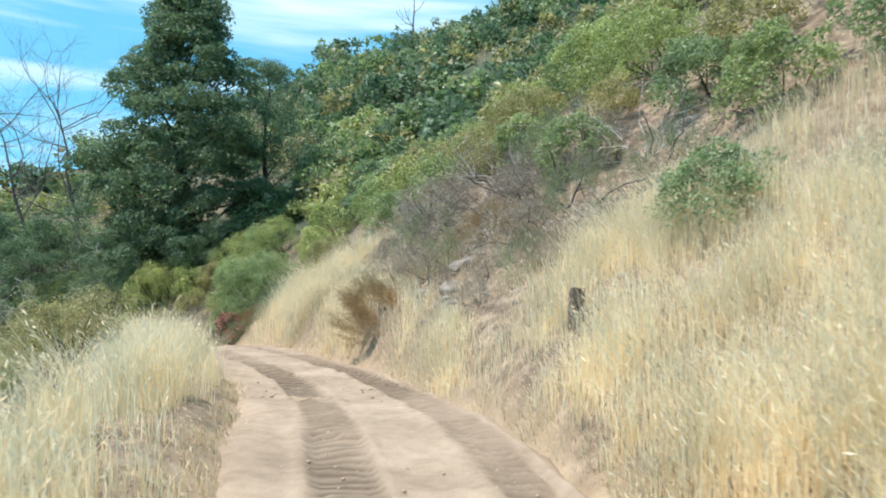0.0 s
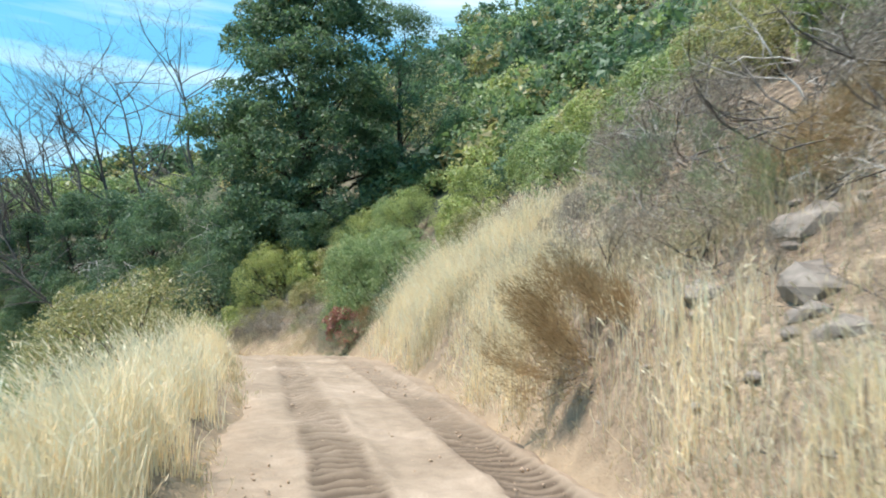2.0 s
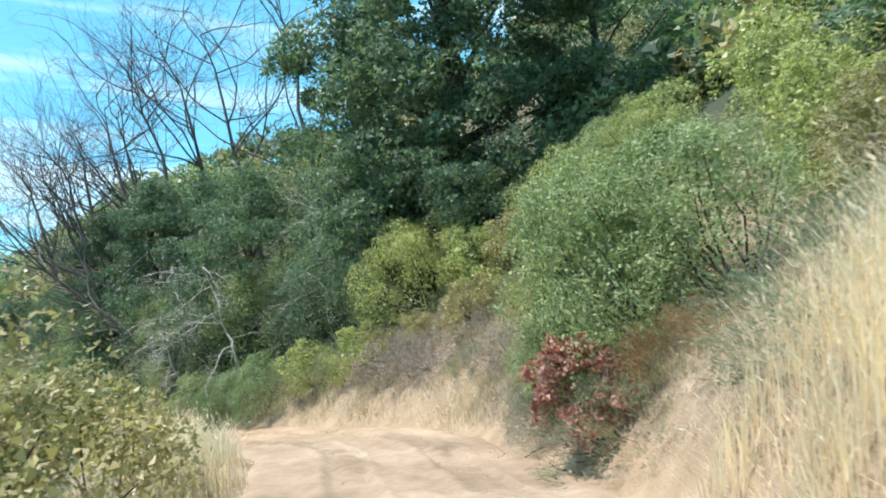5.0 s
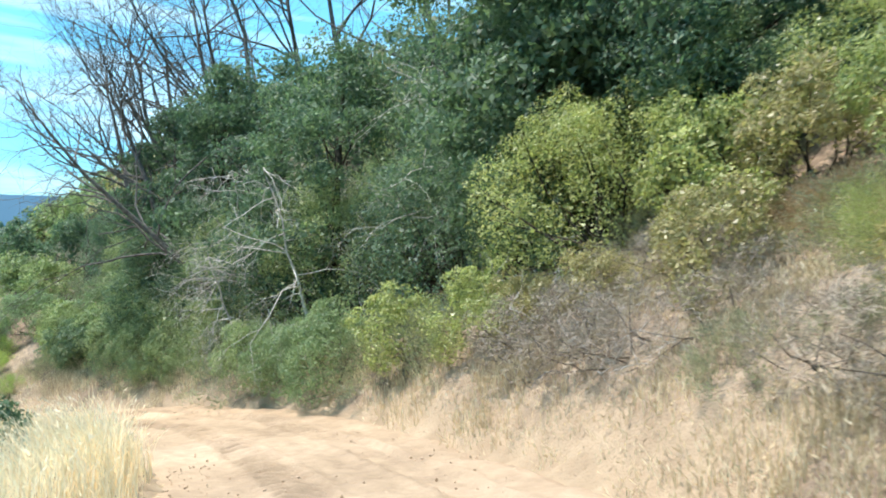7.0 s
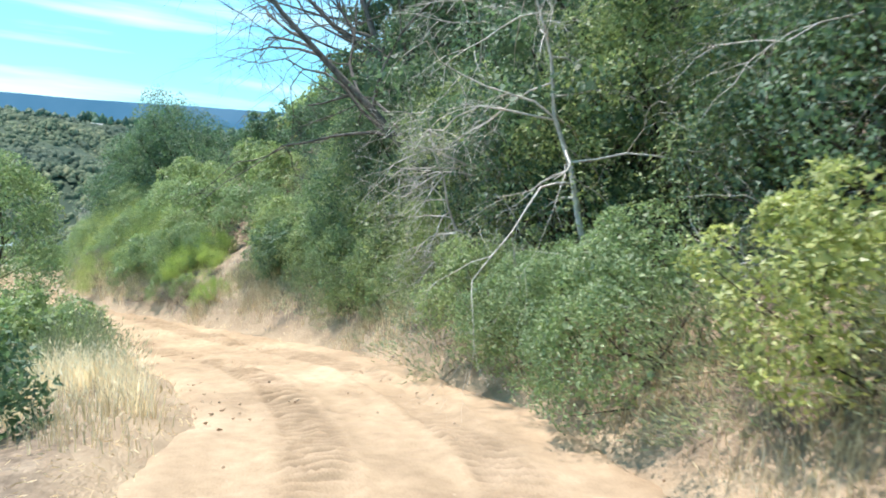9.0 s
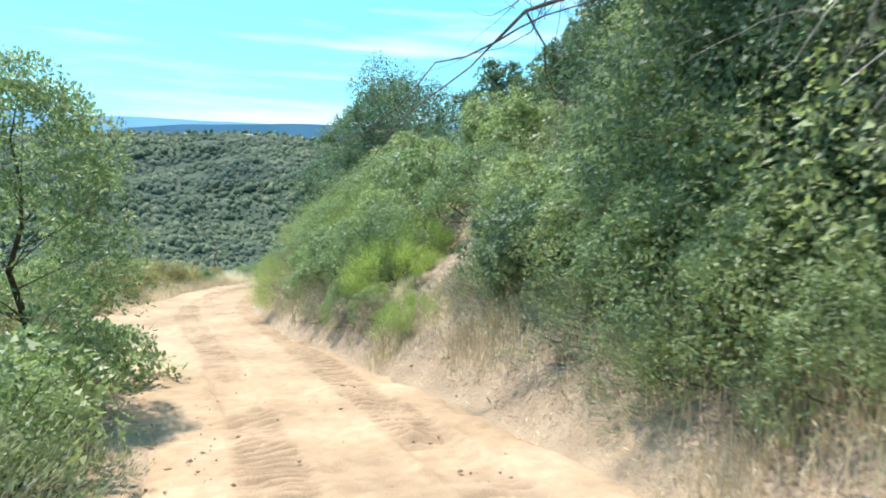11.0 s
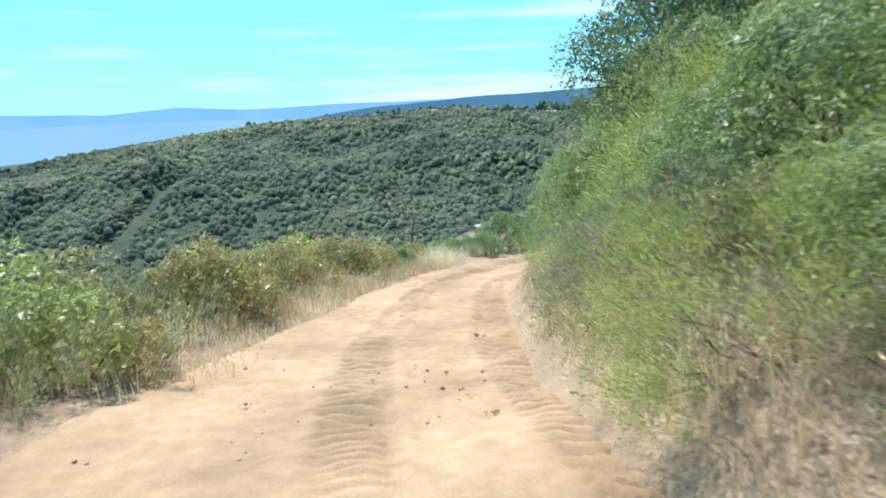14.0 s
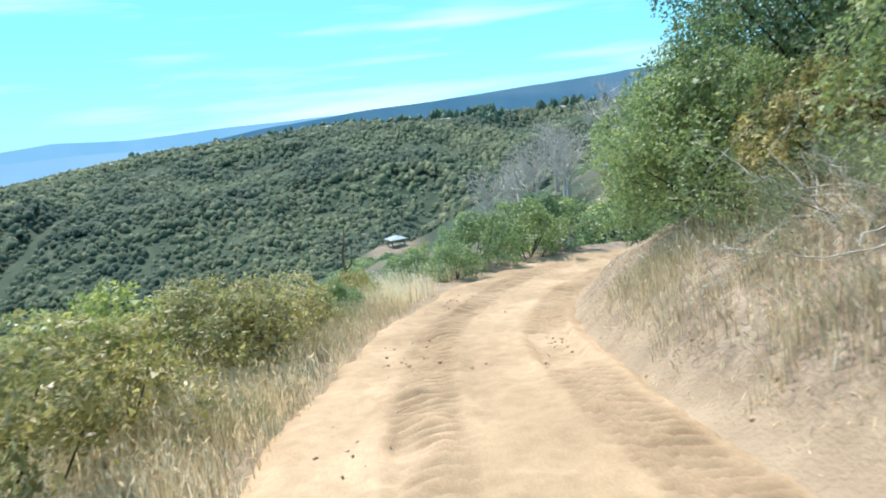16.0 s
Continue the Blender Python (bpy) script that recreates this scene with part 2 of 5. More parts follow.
def country(x, y):
    """The wide landscape: our hill, the valley and the wooded ridge across it."""
    prof = table(x, [(-4600, -190), (-3000, -170), (-1900, -130), (-1420, -70), (-1180, -20), (-1080, -14), (-930, -32), (-700, -66), (-520, -98), (-420, -112), (-330, -98),
                     (-240, -58), (-170, -34), (-110, -20), (-60, -10), (0, 0), (200, 60), (600, 90), (4600, 90)])
    ours = smooth(x, -420, -120)
    south = -0.52 * np.clip(34 - y, 0, 240) - 0.02 * np.clip(34 - y - 240, 0, 4000)
    north = 0.42 * np.clip(y - 40, 0, 90) + 0.05 * np.clip(y - 130, 0, 2000)
    across = -0.036 * np.clip(-y - 60, 0, 1500) - 0.085 * np.clip(-y - 280, 0, 900) + 0.012 * np.clip(y - 300, 0, 1200)
    rough = fbm(x, y, 210, 5, 3) * (26 + 12 * smooth(-x, 500, 800)) * (1 - 0.8 * smooth(-x, 820, 1050)) * smooth(np.hypot(x + 20, y - 20), 90, 320)
    gully = -26 * (1 - np.abs(fbm(x * 0.35, y, 150, 3, 9)) * 3).clip(0, 1) * smooth(-x, 430, 640) * smooth(x, -1100, -980)
    return prof + ours * (south + north * smooth(x, -330, -60)) + (1 - ours) * across + rough + gully + 20 * fbm(x * 0.3 + 0.3 * y, y, 170, 3, 11) * smooth(-x, 430, 640) * smooth(x, -1090, -940)


def spur(x, y):
    """The long spur that runs down from the crest to the shelter's knoll."""
    top = table(x, [(-420, -150), (-330, -98), (-250, -52), (-216, -36), (-206, -34.6), (-196, -34.6), (-150, -28), (-111, -18.5), (-100, -16.8), (-85, -14.4), (-70, -12), (0, -10)])
    return top + 0.45 * np.clip(y - 42, 0, 45) - 0.42 * np.clip(34 - y, 0, 400) + 0.7 * fbm(x, y, 16, 3, 33)



def ground_z(x, y):
    x, y = np.atleast_1d(x).astype(float), np.atleast_1d(y).astype(float)
    z = country(x, y)
    near = (x > -210) & (x < 150) & (y > -120) & (y < 200)
    xn, yn = x[near], y[near]
    s, d, zr = along_across(xn, yn)
    wr, wl_ = half_right(s), half_left(s)
    k = table(s, [(-40, 0.55), (6, 0.58), (12, 0.85), (19, 0.95), (26, 0.75), (33, 0.70), (40, 0.72), (47, 0.62), (53, 0.55), (60, 0.62), (75, 0.6), (100, 0.5)])
    toe = table(s, [(-40, 0.35), (10, 0.35), (15, 0.8), (24, 0.7), (34, 0.4), (45, 0.35), (52, 0.3), (62, 0.35), (100, 0.3)])
    r = np.clip(d - wr, 0, None)
    cap = table(xn, [(-130, 8), (-90, 14), (-60, 22), (-40, 46), (-15, 100), (30, 125)])
    rise = toe * smooth(r, 0.0, 0.7) + np.where(r < 5, k * r, k * 5 + 0.90 * (r - 5))
    rise = cap * (1 - np.exp(-rise / cap))
    rise = rise + smooth(r, 0.3, 2.0) * (fbm(xn, yn, 2.2, 5, 21) * table(s, [(8, 0.28), (12, 0.55), (18, 0.5), (24, 0.28), (100, 0.3)]) + fbm(xn, yn, 7, 3, 22) * 0.5 + fbm(xn, yn, 0.75, 2, 24) * 0.16) + smooth(r, 8, 30) * fbm(xn, yn, 22, 4, 23) * 3.0
    f = np.clip(-d - wl_, 0, None)
    berm = table(s, [(-40, 0.25), (0, 0.28), (14, 0.25), (20, 0.1), (46, 0.1), (55, 0.0), (66, 0.05), (100, 0.0)])
    verge = table(s, [(-40, 0.8), (0, 0.8), (14, 0.9), (24, 1.1), (40, 1.0), (52, 0.8), (60, 0.6), (66, 0.6), (76, 1.2), (100, 1.5)])
    fall = berm * smooth(f, 0.0, 0.5) * (1 - smooth(f, verge, verge + 2.5)) - 0.55 * np.clip(f - verge, 0, None) * smooth(f, verge - 0.3, verge + 1.5)
    fall = fall + smooth(f, 0.2, 1.5) * fbm(xn, yn, 1.8, 4, 31) * 0.18 + smooth(f, 6, 20) * fbm(xn, yn, 14, 4, 32) * 1.5
    edge = -0.10 * (1 - smooth(np.maximum(d - wr, -d - wl_), -0.25, 0.12)) + fbm(xn, yn, 0.7, 3, 41) * 0.03
    zn = zr + rise + fall + edge
    w = np.where(d > 0, smooth(d, 60, 120), smooth(-d, 14, 60))
    w = np.maximum(w, smooth(xn, -95, -170))
    w = np.maximum(w, np.maximum(smooth(-yn, 40, 110), np.maximum(smooth(xn, 80, 140), smooth(yn, 120, 190))))
    z[near] = zn * (1 - w) + z[near] * w
    lift = np.clip(spur(x, y) - z, 0, None) * smooth(-x, 71, 90) * smooth(x, -330, -235) * (1 - smooth(y, 110, 200))
    return z + lift


def at(s, d, sink=0.0):
    """The place on the ground d metres to the right of the centre line, s metres along it."""
    x, y = np.interp(s, ALONG, LINE[:, 0]), np.interp(s, ALONG, LINE[:, 1])
    nx, ny = np.interp(s, ALONG, SIDE[:, 0]), np.interp(s, ALONG, SIDE[:, 1])
    x, y = float(x + d * nx), float(y + d * ny)
    return Vector((x, y, float(ground_z(x, y)[0]) - sink))


def ground(x, y, sink=0.0):
    return Vector((x, y, float(ground_z(x, y)[0]) - sink))


# ---- mesh tools ----
def mesh_object(name, verts, faces, mat, parent=None, label="", flat=True, slots=None):
    """One mesh object; faces: arrays of equal-sized index rows."""
    me = bpy.data.meshes.new(name)
    verts = np.asarray(verts, np.float32)
    groups = [np.asarray(f, np.int32) for f in faces if len(f)]
    loops = np.concatenate([g.ravel() for g in groups])
    sizes = np.concatenate([np.full(len(g), g.shape[1], np.int32) for g in groups])
    me.vertices.add(len(verts))
    me.vertices.foreach_set("co", verts.ravel())
    me.loops.add(len(loops))
    me.loops.foreach_set("vertex_index", loops)
    me.polygons.add(len(sizes))
    me.polygons.foreach_set("loop_start", np.concatenate([[0], np.cumsum(sizes)[:-1]]).astype(np.int32))
    me.polygons.foreach_set("loop_total", sizes)
    if not flat:
        me.polygons.foreach_set("use_smooth", np.ones(len(sizes), bool))
    for m in (mat if isinstance(mat, list) else [mat]):
        me.materials.append(m)
    if slots is not None:
        me.polygons.foreach_set("material_index", np.asarray(slots, np.int32))
    me.update(calc_edges=True)
    me.validate()
    ob = new(name, me)
    if parent:
        ob.parent = parent
    if label:
        tagged(ob, label)
    return ob


def part(name, bm, mat, parent=None, label="", soft=False):
    me = bpy.data.meshes.new(name)
    bm.to_mesh(me)
    bm.free()
    me.materials.append(mat)
    if soft:
        me.polygons.foreach_set("use_smooth", np.ones(len(me.polygons), bool))
    ob = new(name, me)
    if parent:
        ob.parent = parent
    if label:
        tagged(ob, label)
    return ob


def grid_faces(rows, cols):
    a = (np.arange(rows - 1)[:, None] * cols + np.arange(cols - 1)[None]).ravel()
    return np.stack([a, a + 1, a + cols + 1, a + cols], 1)


# ---- ground: one sheet to the horizon ----
def axis(lo, hi, step, out_lo, out_hi, grow=1.09):
    mid = list(np.arange(lo, hi + step, step))
    left, right, a, b = [], [], step, step
    while (left[-1] if left else lo) > out_lo:
        a *= grow
        left.append((left[-1] if left else lo) - min(a, 160))
    while (right[-1] if right else mid[-1]) < out_hi:
        b *= grow
        right.append((right[-1] if right else mid[-1]) + min(b, 160))
    return np.array(left[::-1] + mid + right)


GX, GY = axis(-70, 6, 0.3, -4700, 4700, 1.062), axis(0, 50, 0.3, -4700, 4700, 1.08)
_gy, _gx = np.meshgrid(GY, GX, indexing="ij")
_gz = ground_z(_gx.ravel(), _gy.ravel())
soil = mesh_object("ground", np.stack([_gx.ravel(), _gy.ravel(), _gz], 1), [grid_faces(len(GY), len(GX))], SOIL, flat=False)
_far = smooth(np.hypot(_gx.ravel() + 30, _gy.ravel() - 30), 60, 110)
_far *= 1 - np.exp(-(((_gx.ravel() + 202) / 9) ** 2 + ((_gy.ravel() - 37) / 7) ** 2) ** 2)
_in = (_gx.ravel() > -110) & (_gx.ravel() < 60) & (_gy.ravel() > -40) & (_gy.ravel() < 120)
_s, _d, _ = along_across(_gx.ravel()[_in], _gy.ravel()[_in])
_up = smooth(_d, table(_s, [(0, 15), (12, 12), (20, 7), (100, 5.5)]), table(_s, [(0, 24), (12, 20), (20, 13), (100, 11)]))
_far[_in] = np.maximum(_far[_in], np.maximum(_up, smooth(-_d, 7, 12)) * (0.55 + 0.45 * np.clip(fbm(_gx.ravel()[_in], _gy.ravel()[_in], 6, 3, 88) * 2 + 0.5, 0, 1)))
soil.data.attributes.new("scrub", "FLOAT", "POINT").data.foreach_set("value", _far.astype(np.float32))
_dust = np.zeros(len(_far))
_reach = table(_s, [(0, 0.4), (9, 0.25), (22, 0.3), (32, 0.5), (37, 0.7), (45, 0.65), (49, 0.4), (100, 0.5)]) * (1 + 0.9 * fbm(_gx.ravel()[_in], _gy.ravel()[_in], 1.3, 3, 89))
_out = np.maximum(_d - half_right(_s), -_d - half_left(_s))
_dust[_in] = 1 - smooth(_out, 0.35 * _reach, 1.25 * _reach)
soil.data.attributes.new("dust", "FLOAT", "POINT").data.foreach_set("value", _dust.astype(np.float32))
tagged(soil, "dry brown hillside soil with straw litter", "ground", kind="structure")


# ---- road: packed pale dirt with a crawler's two tracks ----
def build_road():
    s = np.arange(-4, 93, 0.033)
    u = np.concatenate([np.linspace(-1, -0.36, 8, endpoint=False), np.linspace(-0.36, 0.36, 30), np.linspace(0.36, 1, 9)[1:]])
    S, U = np.meshgrid(s, u, indexing="ij")
    wl_, wr = half_left(S) + 0.30 * fbm(S, S * 0, 2.6, 4, 58), half_right(S) + 0.30 * fbm(S, S * 0 + 7, 2.2, 4, 59)
    D = np.where(U < -0.36, -0.75 + (U + 0.36) / 0.64 * (wl_ + 0.25 - 0.75), np.where(U > 0.36, 1.5 + (U - 0.36) / 0.64 * np.maximum(wr + 0.25 - 1.5, 0.15), 0.375 + U / 0.36 * 1.125))
    x = np.interp(S, ALONG, LINE[:, 0]) + D * np.interp(S, ALONG, SIDE[:, 0])
    y = np.interp(S, ALONG, LINE[:, 1]) + D * np.interp(S, ALONG, SIDE[:, 1])
    z = np.interp(S, ALONG, LINE[:, 2])
    wander = 0.10 * np.sin(S * 0.21) + 0.06 * np.sin(S * 0.53 + 1)
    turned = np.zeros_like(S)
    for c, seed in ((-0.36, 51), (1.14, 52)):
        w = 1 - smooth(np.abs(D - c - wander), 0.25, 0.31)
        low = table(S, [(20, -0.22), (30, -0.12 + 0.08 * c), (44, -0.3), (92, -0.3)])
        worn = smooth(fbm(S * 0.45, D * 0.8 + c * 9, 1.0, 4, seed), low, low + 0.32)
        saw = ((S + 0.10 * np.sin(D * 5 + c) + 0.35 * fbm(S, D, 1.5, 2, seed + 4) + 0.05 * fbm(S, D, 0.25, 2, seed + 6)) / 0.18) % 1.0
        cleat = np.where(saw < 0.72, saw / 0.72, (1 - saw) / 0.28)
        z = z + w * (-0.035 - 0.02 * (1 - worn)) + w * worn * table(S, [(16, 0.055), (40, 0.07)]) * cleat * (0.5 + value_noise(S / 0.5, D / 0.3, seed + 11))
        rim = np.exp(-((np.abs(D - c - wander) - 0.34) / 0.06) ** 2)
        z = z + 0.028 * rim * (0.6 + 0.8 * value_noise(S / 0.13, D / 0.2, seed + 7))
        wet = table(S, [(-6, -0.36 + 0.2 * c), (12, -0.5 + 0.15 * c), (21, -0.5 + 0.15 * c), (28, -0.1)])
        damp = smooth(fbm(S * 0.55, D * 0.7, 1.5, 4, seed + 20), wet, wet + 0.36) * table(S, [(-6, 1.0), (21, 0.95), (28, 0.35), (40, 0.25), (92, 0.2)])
        # turned and damp soil; groove shade between the cleats is put into the colour
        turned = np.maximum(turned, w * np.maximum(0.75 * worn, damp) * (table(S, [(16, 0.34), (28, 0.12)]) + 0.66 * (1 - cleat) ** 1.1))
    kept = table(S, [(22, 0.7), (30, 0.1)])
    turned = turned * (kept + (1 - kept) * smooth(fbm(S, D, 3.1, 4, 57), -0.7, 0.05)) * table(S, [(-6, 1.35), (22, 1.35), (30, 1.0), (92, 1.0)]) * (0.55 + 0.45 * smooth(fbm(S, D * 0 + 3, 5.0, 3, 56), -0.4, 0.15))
    z = z + 0.045 * fbm(x, y, 1.2, 4, 61) + 0.034 * fbm(x, y, 0.26, 3, 62) + 0.05 * fbm(x, y, 4.0, 2, 63)
    out = np.maximum(D - wr, -D - wl_)
    z = z + 0.03 * np.exp(-((out + 0.25) / 0.18) ** 2) - 0.22 * smooth(out, -0.02, 0.25)
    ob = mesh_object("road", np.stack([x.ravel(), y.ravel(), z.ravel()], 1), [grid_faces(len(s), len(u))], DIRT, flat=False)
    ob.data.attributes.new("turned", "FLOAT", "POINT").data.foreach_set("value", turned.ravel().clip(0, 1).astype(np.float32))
    ob.data.attributes.new("clay", "FLOAT", "POINT").data.foreach_set("value", smooth(S + 6 * fbm(x, y, 4.0, 3, 64), 22, 58).ravel().astype(np.float32))
    tagged(ob, "pale packed dirt road with crawler track prints", "road", kind="structure")


build_road()
# ---- things ----
RNG = np.random.default_rng(7)


# ---- plant tools ----
def unit(v):
    return v / (np.linalg.norm(v, axis=-1, keepdims=True) + 1e-9)


def leaves(points, aim, rng, size, slim=0.5, fold=0.25, jitter=0.9, plain=False):
    """Diamond leaves at points, each pointing along aim with some scatter. Returns vertices and quads."""
    n = len(points)
    along = unit(aim + rng.normal(0, jitter, (n, 3)))
    across = unit(np.cross(along, rng.normal(0, 1, (n, 3))))
    up = np.cross(along, across)
    ln = (size * rng.uniform(0.6, 1.35, n))[:, None]
    wd = ln * slim
    mid = points + along * ln * 0.45 + up * wd * fold
    if plain:
        v = np.stack([points - across * wd * 0.5, points + across * wd * 0.5 + along * ln * 0.2, points + along * ln], 1).reshape(-1, 3)
        return v, np.arange(3 * n).reshape(n, 3)
    v = np.stack([points, mid - across * wd * 0.5, points + along * ln, mid + across * wd * 0.5], 1).reshape(-1, 3)
    return v, np.arange(4 * n).reshape(n, 4)


def tubes(lines, sides=4):
    """Tapered tubes round polylines of (point, radius) rows."""
    vs, fs, base = [], [], 0
    ang = np.linspace(0, 2 * np.pi, sides, endpoint=False)
    for pts, rad in lines:
        pts, rad = np.asarray(pts, float), np.asarray(rad, float)
        t = unit(np.gradient(pts, axis=0))
        ref = np.where(np.abs(t[:, 2:3]) > 0.9, np.array([[1.0, 0, 0]]), np.array([[0, 0, 1.0]]))
        a = unit(np.cross(t, ref))
        b = np.cross(t, a)
        ring = pts[:, None] + rad[:, None, None] * (np.cos(ang)[None, :, None] * a[:, None] + np.sin(ang)[None, :, None] * b[:, None])
        n = len(pts)
        vs.append(ring.reshape(-1, 3))
        i = np.arange(n - 1)[:, None] * sides + np.arange(sides)[None]
        j = np.arange(n - 1)[:, None] * sides + (np.arange(sides)[None] + 1) % sides
        fs.append(np.stack([i, j, j + sides, i + sides], -1).reshape(-1, 4) + base)
        base += n * sides
    return np.concatenate(vs), np.concatenate(fs)


def limb(start, way, length, radius, rng, depth, wild=0.25, lift=0.05, kids=4, shrink=0.62, spread=0.8):
    """A branch that forks: rows of polylines, thick to thin."""
    n = 4 if depth == 0 else 6
    pts, d = [np.array(start, float)], unit(np.array(way, float))
    for _ in range(n):
        d = unit(d + rng.normal(0, wild, 3) + np.array([0, 0, lift]))
        pts.append(pts[-1] + d * length / n)
    out = [(np.array(pts), np.linspace(radius, radius * 0.35, n + 1))]
    if depth > 0:
        for _ in range(kids):
            k = rng.integers(2, n + 1)
            w = unit(unit(pts[k] - pts[k - 1]) + rng.normal(0, spread, 3))
            out += limb(pts[k], w, length * shrink * rng.uniform(0.7, 1.15), radius * 0.5 * (1 - 0.06 * k), rng, depth - 1, wild, lift, kids, shrink, spread)
    return out


def root(name, label, category, group=""):
    return tagged(new(name), label, category, group)


def within(centres, radii, rng, count, spread=0.55):
    """Places for the older, larger leaves inside each clump, and the ways they face."""
    n = len(centres)
    q = unit(rng.normal(0, 1, (n, count, 3)) + np.array([0, 0, 0.15]))
    p = np.asarray(centres)[:, None] + q * (np.asarray(radii)[:, None] * rng.uniform(spread, 0.85, (n, count)))[:, :, None]
    return p.reshape(-1, 3), q.reshape(-1, 3)


def blades(points, out, rng, size, slim, tip=0.45, scatter=0.45, plain=True):
    """Leaves that lie like scales over a clump: each faces along out, with scatter, and its tip is raised and droops or climbs by chance."""
    n = len(points)
    face = unit(out + rng.normal(0, scatter, (n, 3)))
    along = unit(unit(np.cross(face, rng.normal(0, 1, (n, 3)))) + tip * out + np.array([0, 0, 0.15]))
    across = unit(np.cross(along, face))
    ln = (size * rng.uniform(0.6, 1.4, n))[:, None]
    wd = ln * slim
    if plain:
        v = np.stack([points - across * wd * 0.5, points + across * wd * 0.5 + along * ln * 0.15, points + along * ln], 1).reshape(-1, 3)
        return v, np.arange(3 * n).reshape(n, 3)
    up = np.cross(across, along)
    mid = points + along * ln * 0.5 - up * wd * 0.2
    v = np.stack([points, mid - across * wd * 0.5, points + along * ln, mid + across * wd * 0.5], 1).reshape(-1, 3)
    return v, np.arange(4 * n).reshape(n, 4)


def make_shrub(name, label, leaf, seed, r=1.2, h=1.8, lobes=16, sprays=9, per=48, size=0.06, slim=0.5, style="leaf", ragged=0.3, bark=None, group="", plain=True):
    """A shrub: stems from one crown of roots, a few rounded lobes of branches, each with sprays of leaves over a mass of inner twigs.
    style: leaf (rounded), broom (upright wands) or twig (bare and tangled)."""
    rng = np.random.default_rng(seed)
    ob = root(name, label, "shrub", group)
    i = np.arange(lobes)
    az = i * 2.39996 + rng.normal(0, 0.35, lobes)
    lift = ((i + 0.5) / lobes) ** (1.3 if style == "broom" else 0.8)
    rad = np.sqrt(np.clip(1 - lift ** 2.2, 0.02, 1)) * 0.72 * (1 + ragged * rng.normal(0, 0.5, lobes))
    uneven = 1 + 0.22 * np.sin(2 * az + seed) + 0.14 * np.sin(3 * az + 2.1 * seed)
    c = np.stack([r * rad * uneven * np.cos(az), r * rad * uneven * np.sin(az), h * (0.10 + 0.68 * lift * (1 + ragged * rng.normal(0, 0.28, lobes)))], 1)
    if style == "broom":
        c[:, 2] = h * (0.02 + 0.52 * lift)
        c[:, :2] *= 1.08
    lr = r * rng.uniform(0.26, 0.46, lobes) * (1.12 - 0.3 * lift)
    hub = np.array([0, 0, 0.25 * h])
    pts, outs = [], []
    for k in range(lobes):
        away = unit(c[k] - hub)
        q = unit(rng.normal(0, 1, (sprays, 3)) + away * 0.75 + np.array([0, 0, 0.35]))
        for j in range(sprays):
            n = int(per * rng.uniform(0.5, 1.5))
            if style == "broom":
                along = unit(q[j] * 0.55 + away * 0.35 + np.array([0, 0, 0.9]))
                t = rng.uniform(-0.2, 1.15, n)[:, None]
                pts.append(c[k] + q[j] * lr[k] * 0.45 + along * lr[k] * t + rng.normal(0, 0.16 * lr[k], (n, 3)))
                outs.append(np.repeat(along[None], n, 0))
            else:
                w = unit(rng.normal(0, 1, (n, 3)) + q[j] * 0.8)
                sr = lr[k] * rng.uniform(0.3, 0.52)
                pts.append(c[k] + q[j] * lr[k] * rng.uniform(0.6, 0.9) + w * (sr * rng.uniform(0.45, 1.0, n) ** 0.5)[:, None] * np.array([1, 1, 0.8]))
                outs.append(unit(w + q[j] * 0.6 + np.array([0, 0, 0.25])))
    pts, outs = np.concatenate(pts), np.concatenate(outs)
    keep = pts[:, 2] > -0.12
    pts, outs = pts[keep], outs[keep]
    if style == "leaf":
        v, f = blades(pts, outs, rng, size, slim, plain=plain)
        p, q = within(c, lr, rng, 22 if size > 0.1 else (70 if size > 0.05 else 120))
        v2, f2 = blades(p, q, rng, min(0.34 * float(lr.mean()), max(0.06, 1.5 * size)), 0.75, 0.3, 0.4, plain)
        v, f = np.concatenate([v, v2]), np.concatenate([f, f2 + len(v)])
    else:
        v, f = leaves(pts, outs * (2.2 if style == "broom" else 0.8), rng, size, slim, 0.25, 0.55 if style == "broom" else 0.9, plain)
    mesh_object("crown", v, [f], leaf, ob)
    lines = []
    for k in range(0, lobes, 2 if lobes > 15 else 3):
        foot = np.array([rng.normal(0, 0.12 * r), rng.normal(0, 0.12 * r), -0.15])
        end = c[k] + (c[k] - hub) * 0.25
        bend = (foot + end) / 2 + rng.normal(0, 0.10 * r, 3)
        lines.append(([foot, foot * 0.5 + bend * 0.5, bend, bend * 0.45 + end * 0.55, end], np.array([0.022, 0.017, 0.012, 0.008, 0.003]) * r * (0.55 if style == "broom" else 1.0)))
    v, f = tubes(lines, 3)
    mesh_object("stem", v, [f], bark or BARK, ob)
    return ob


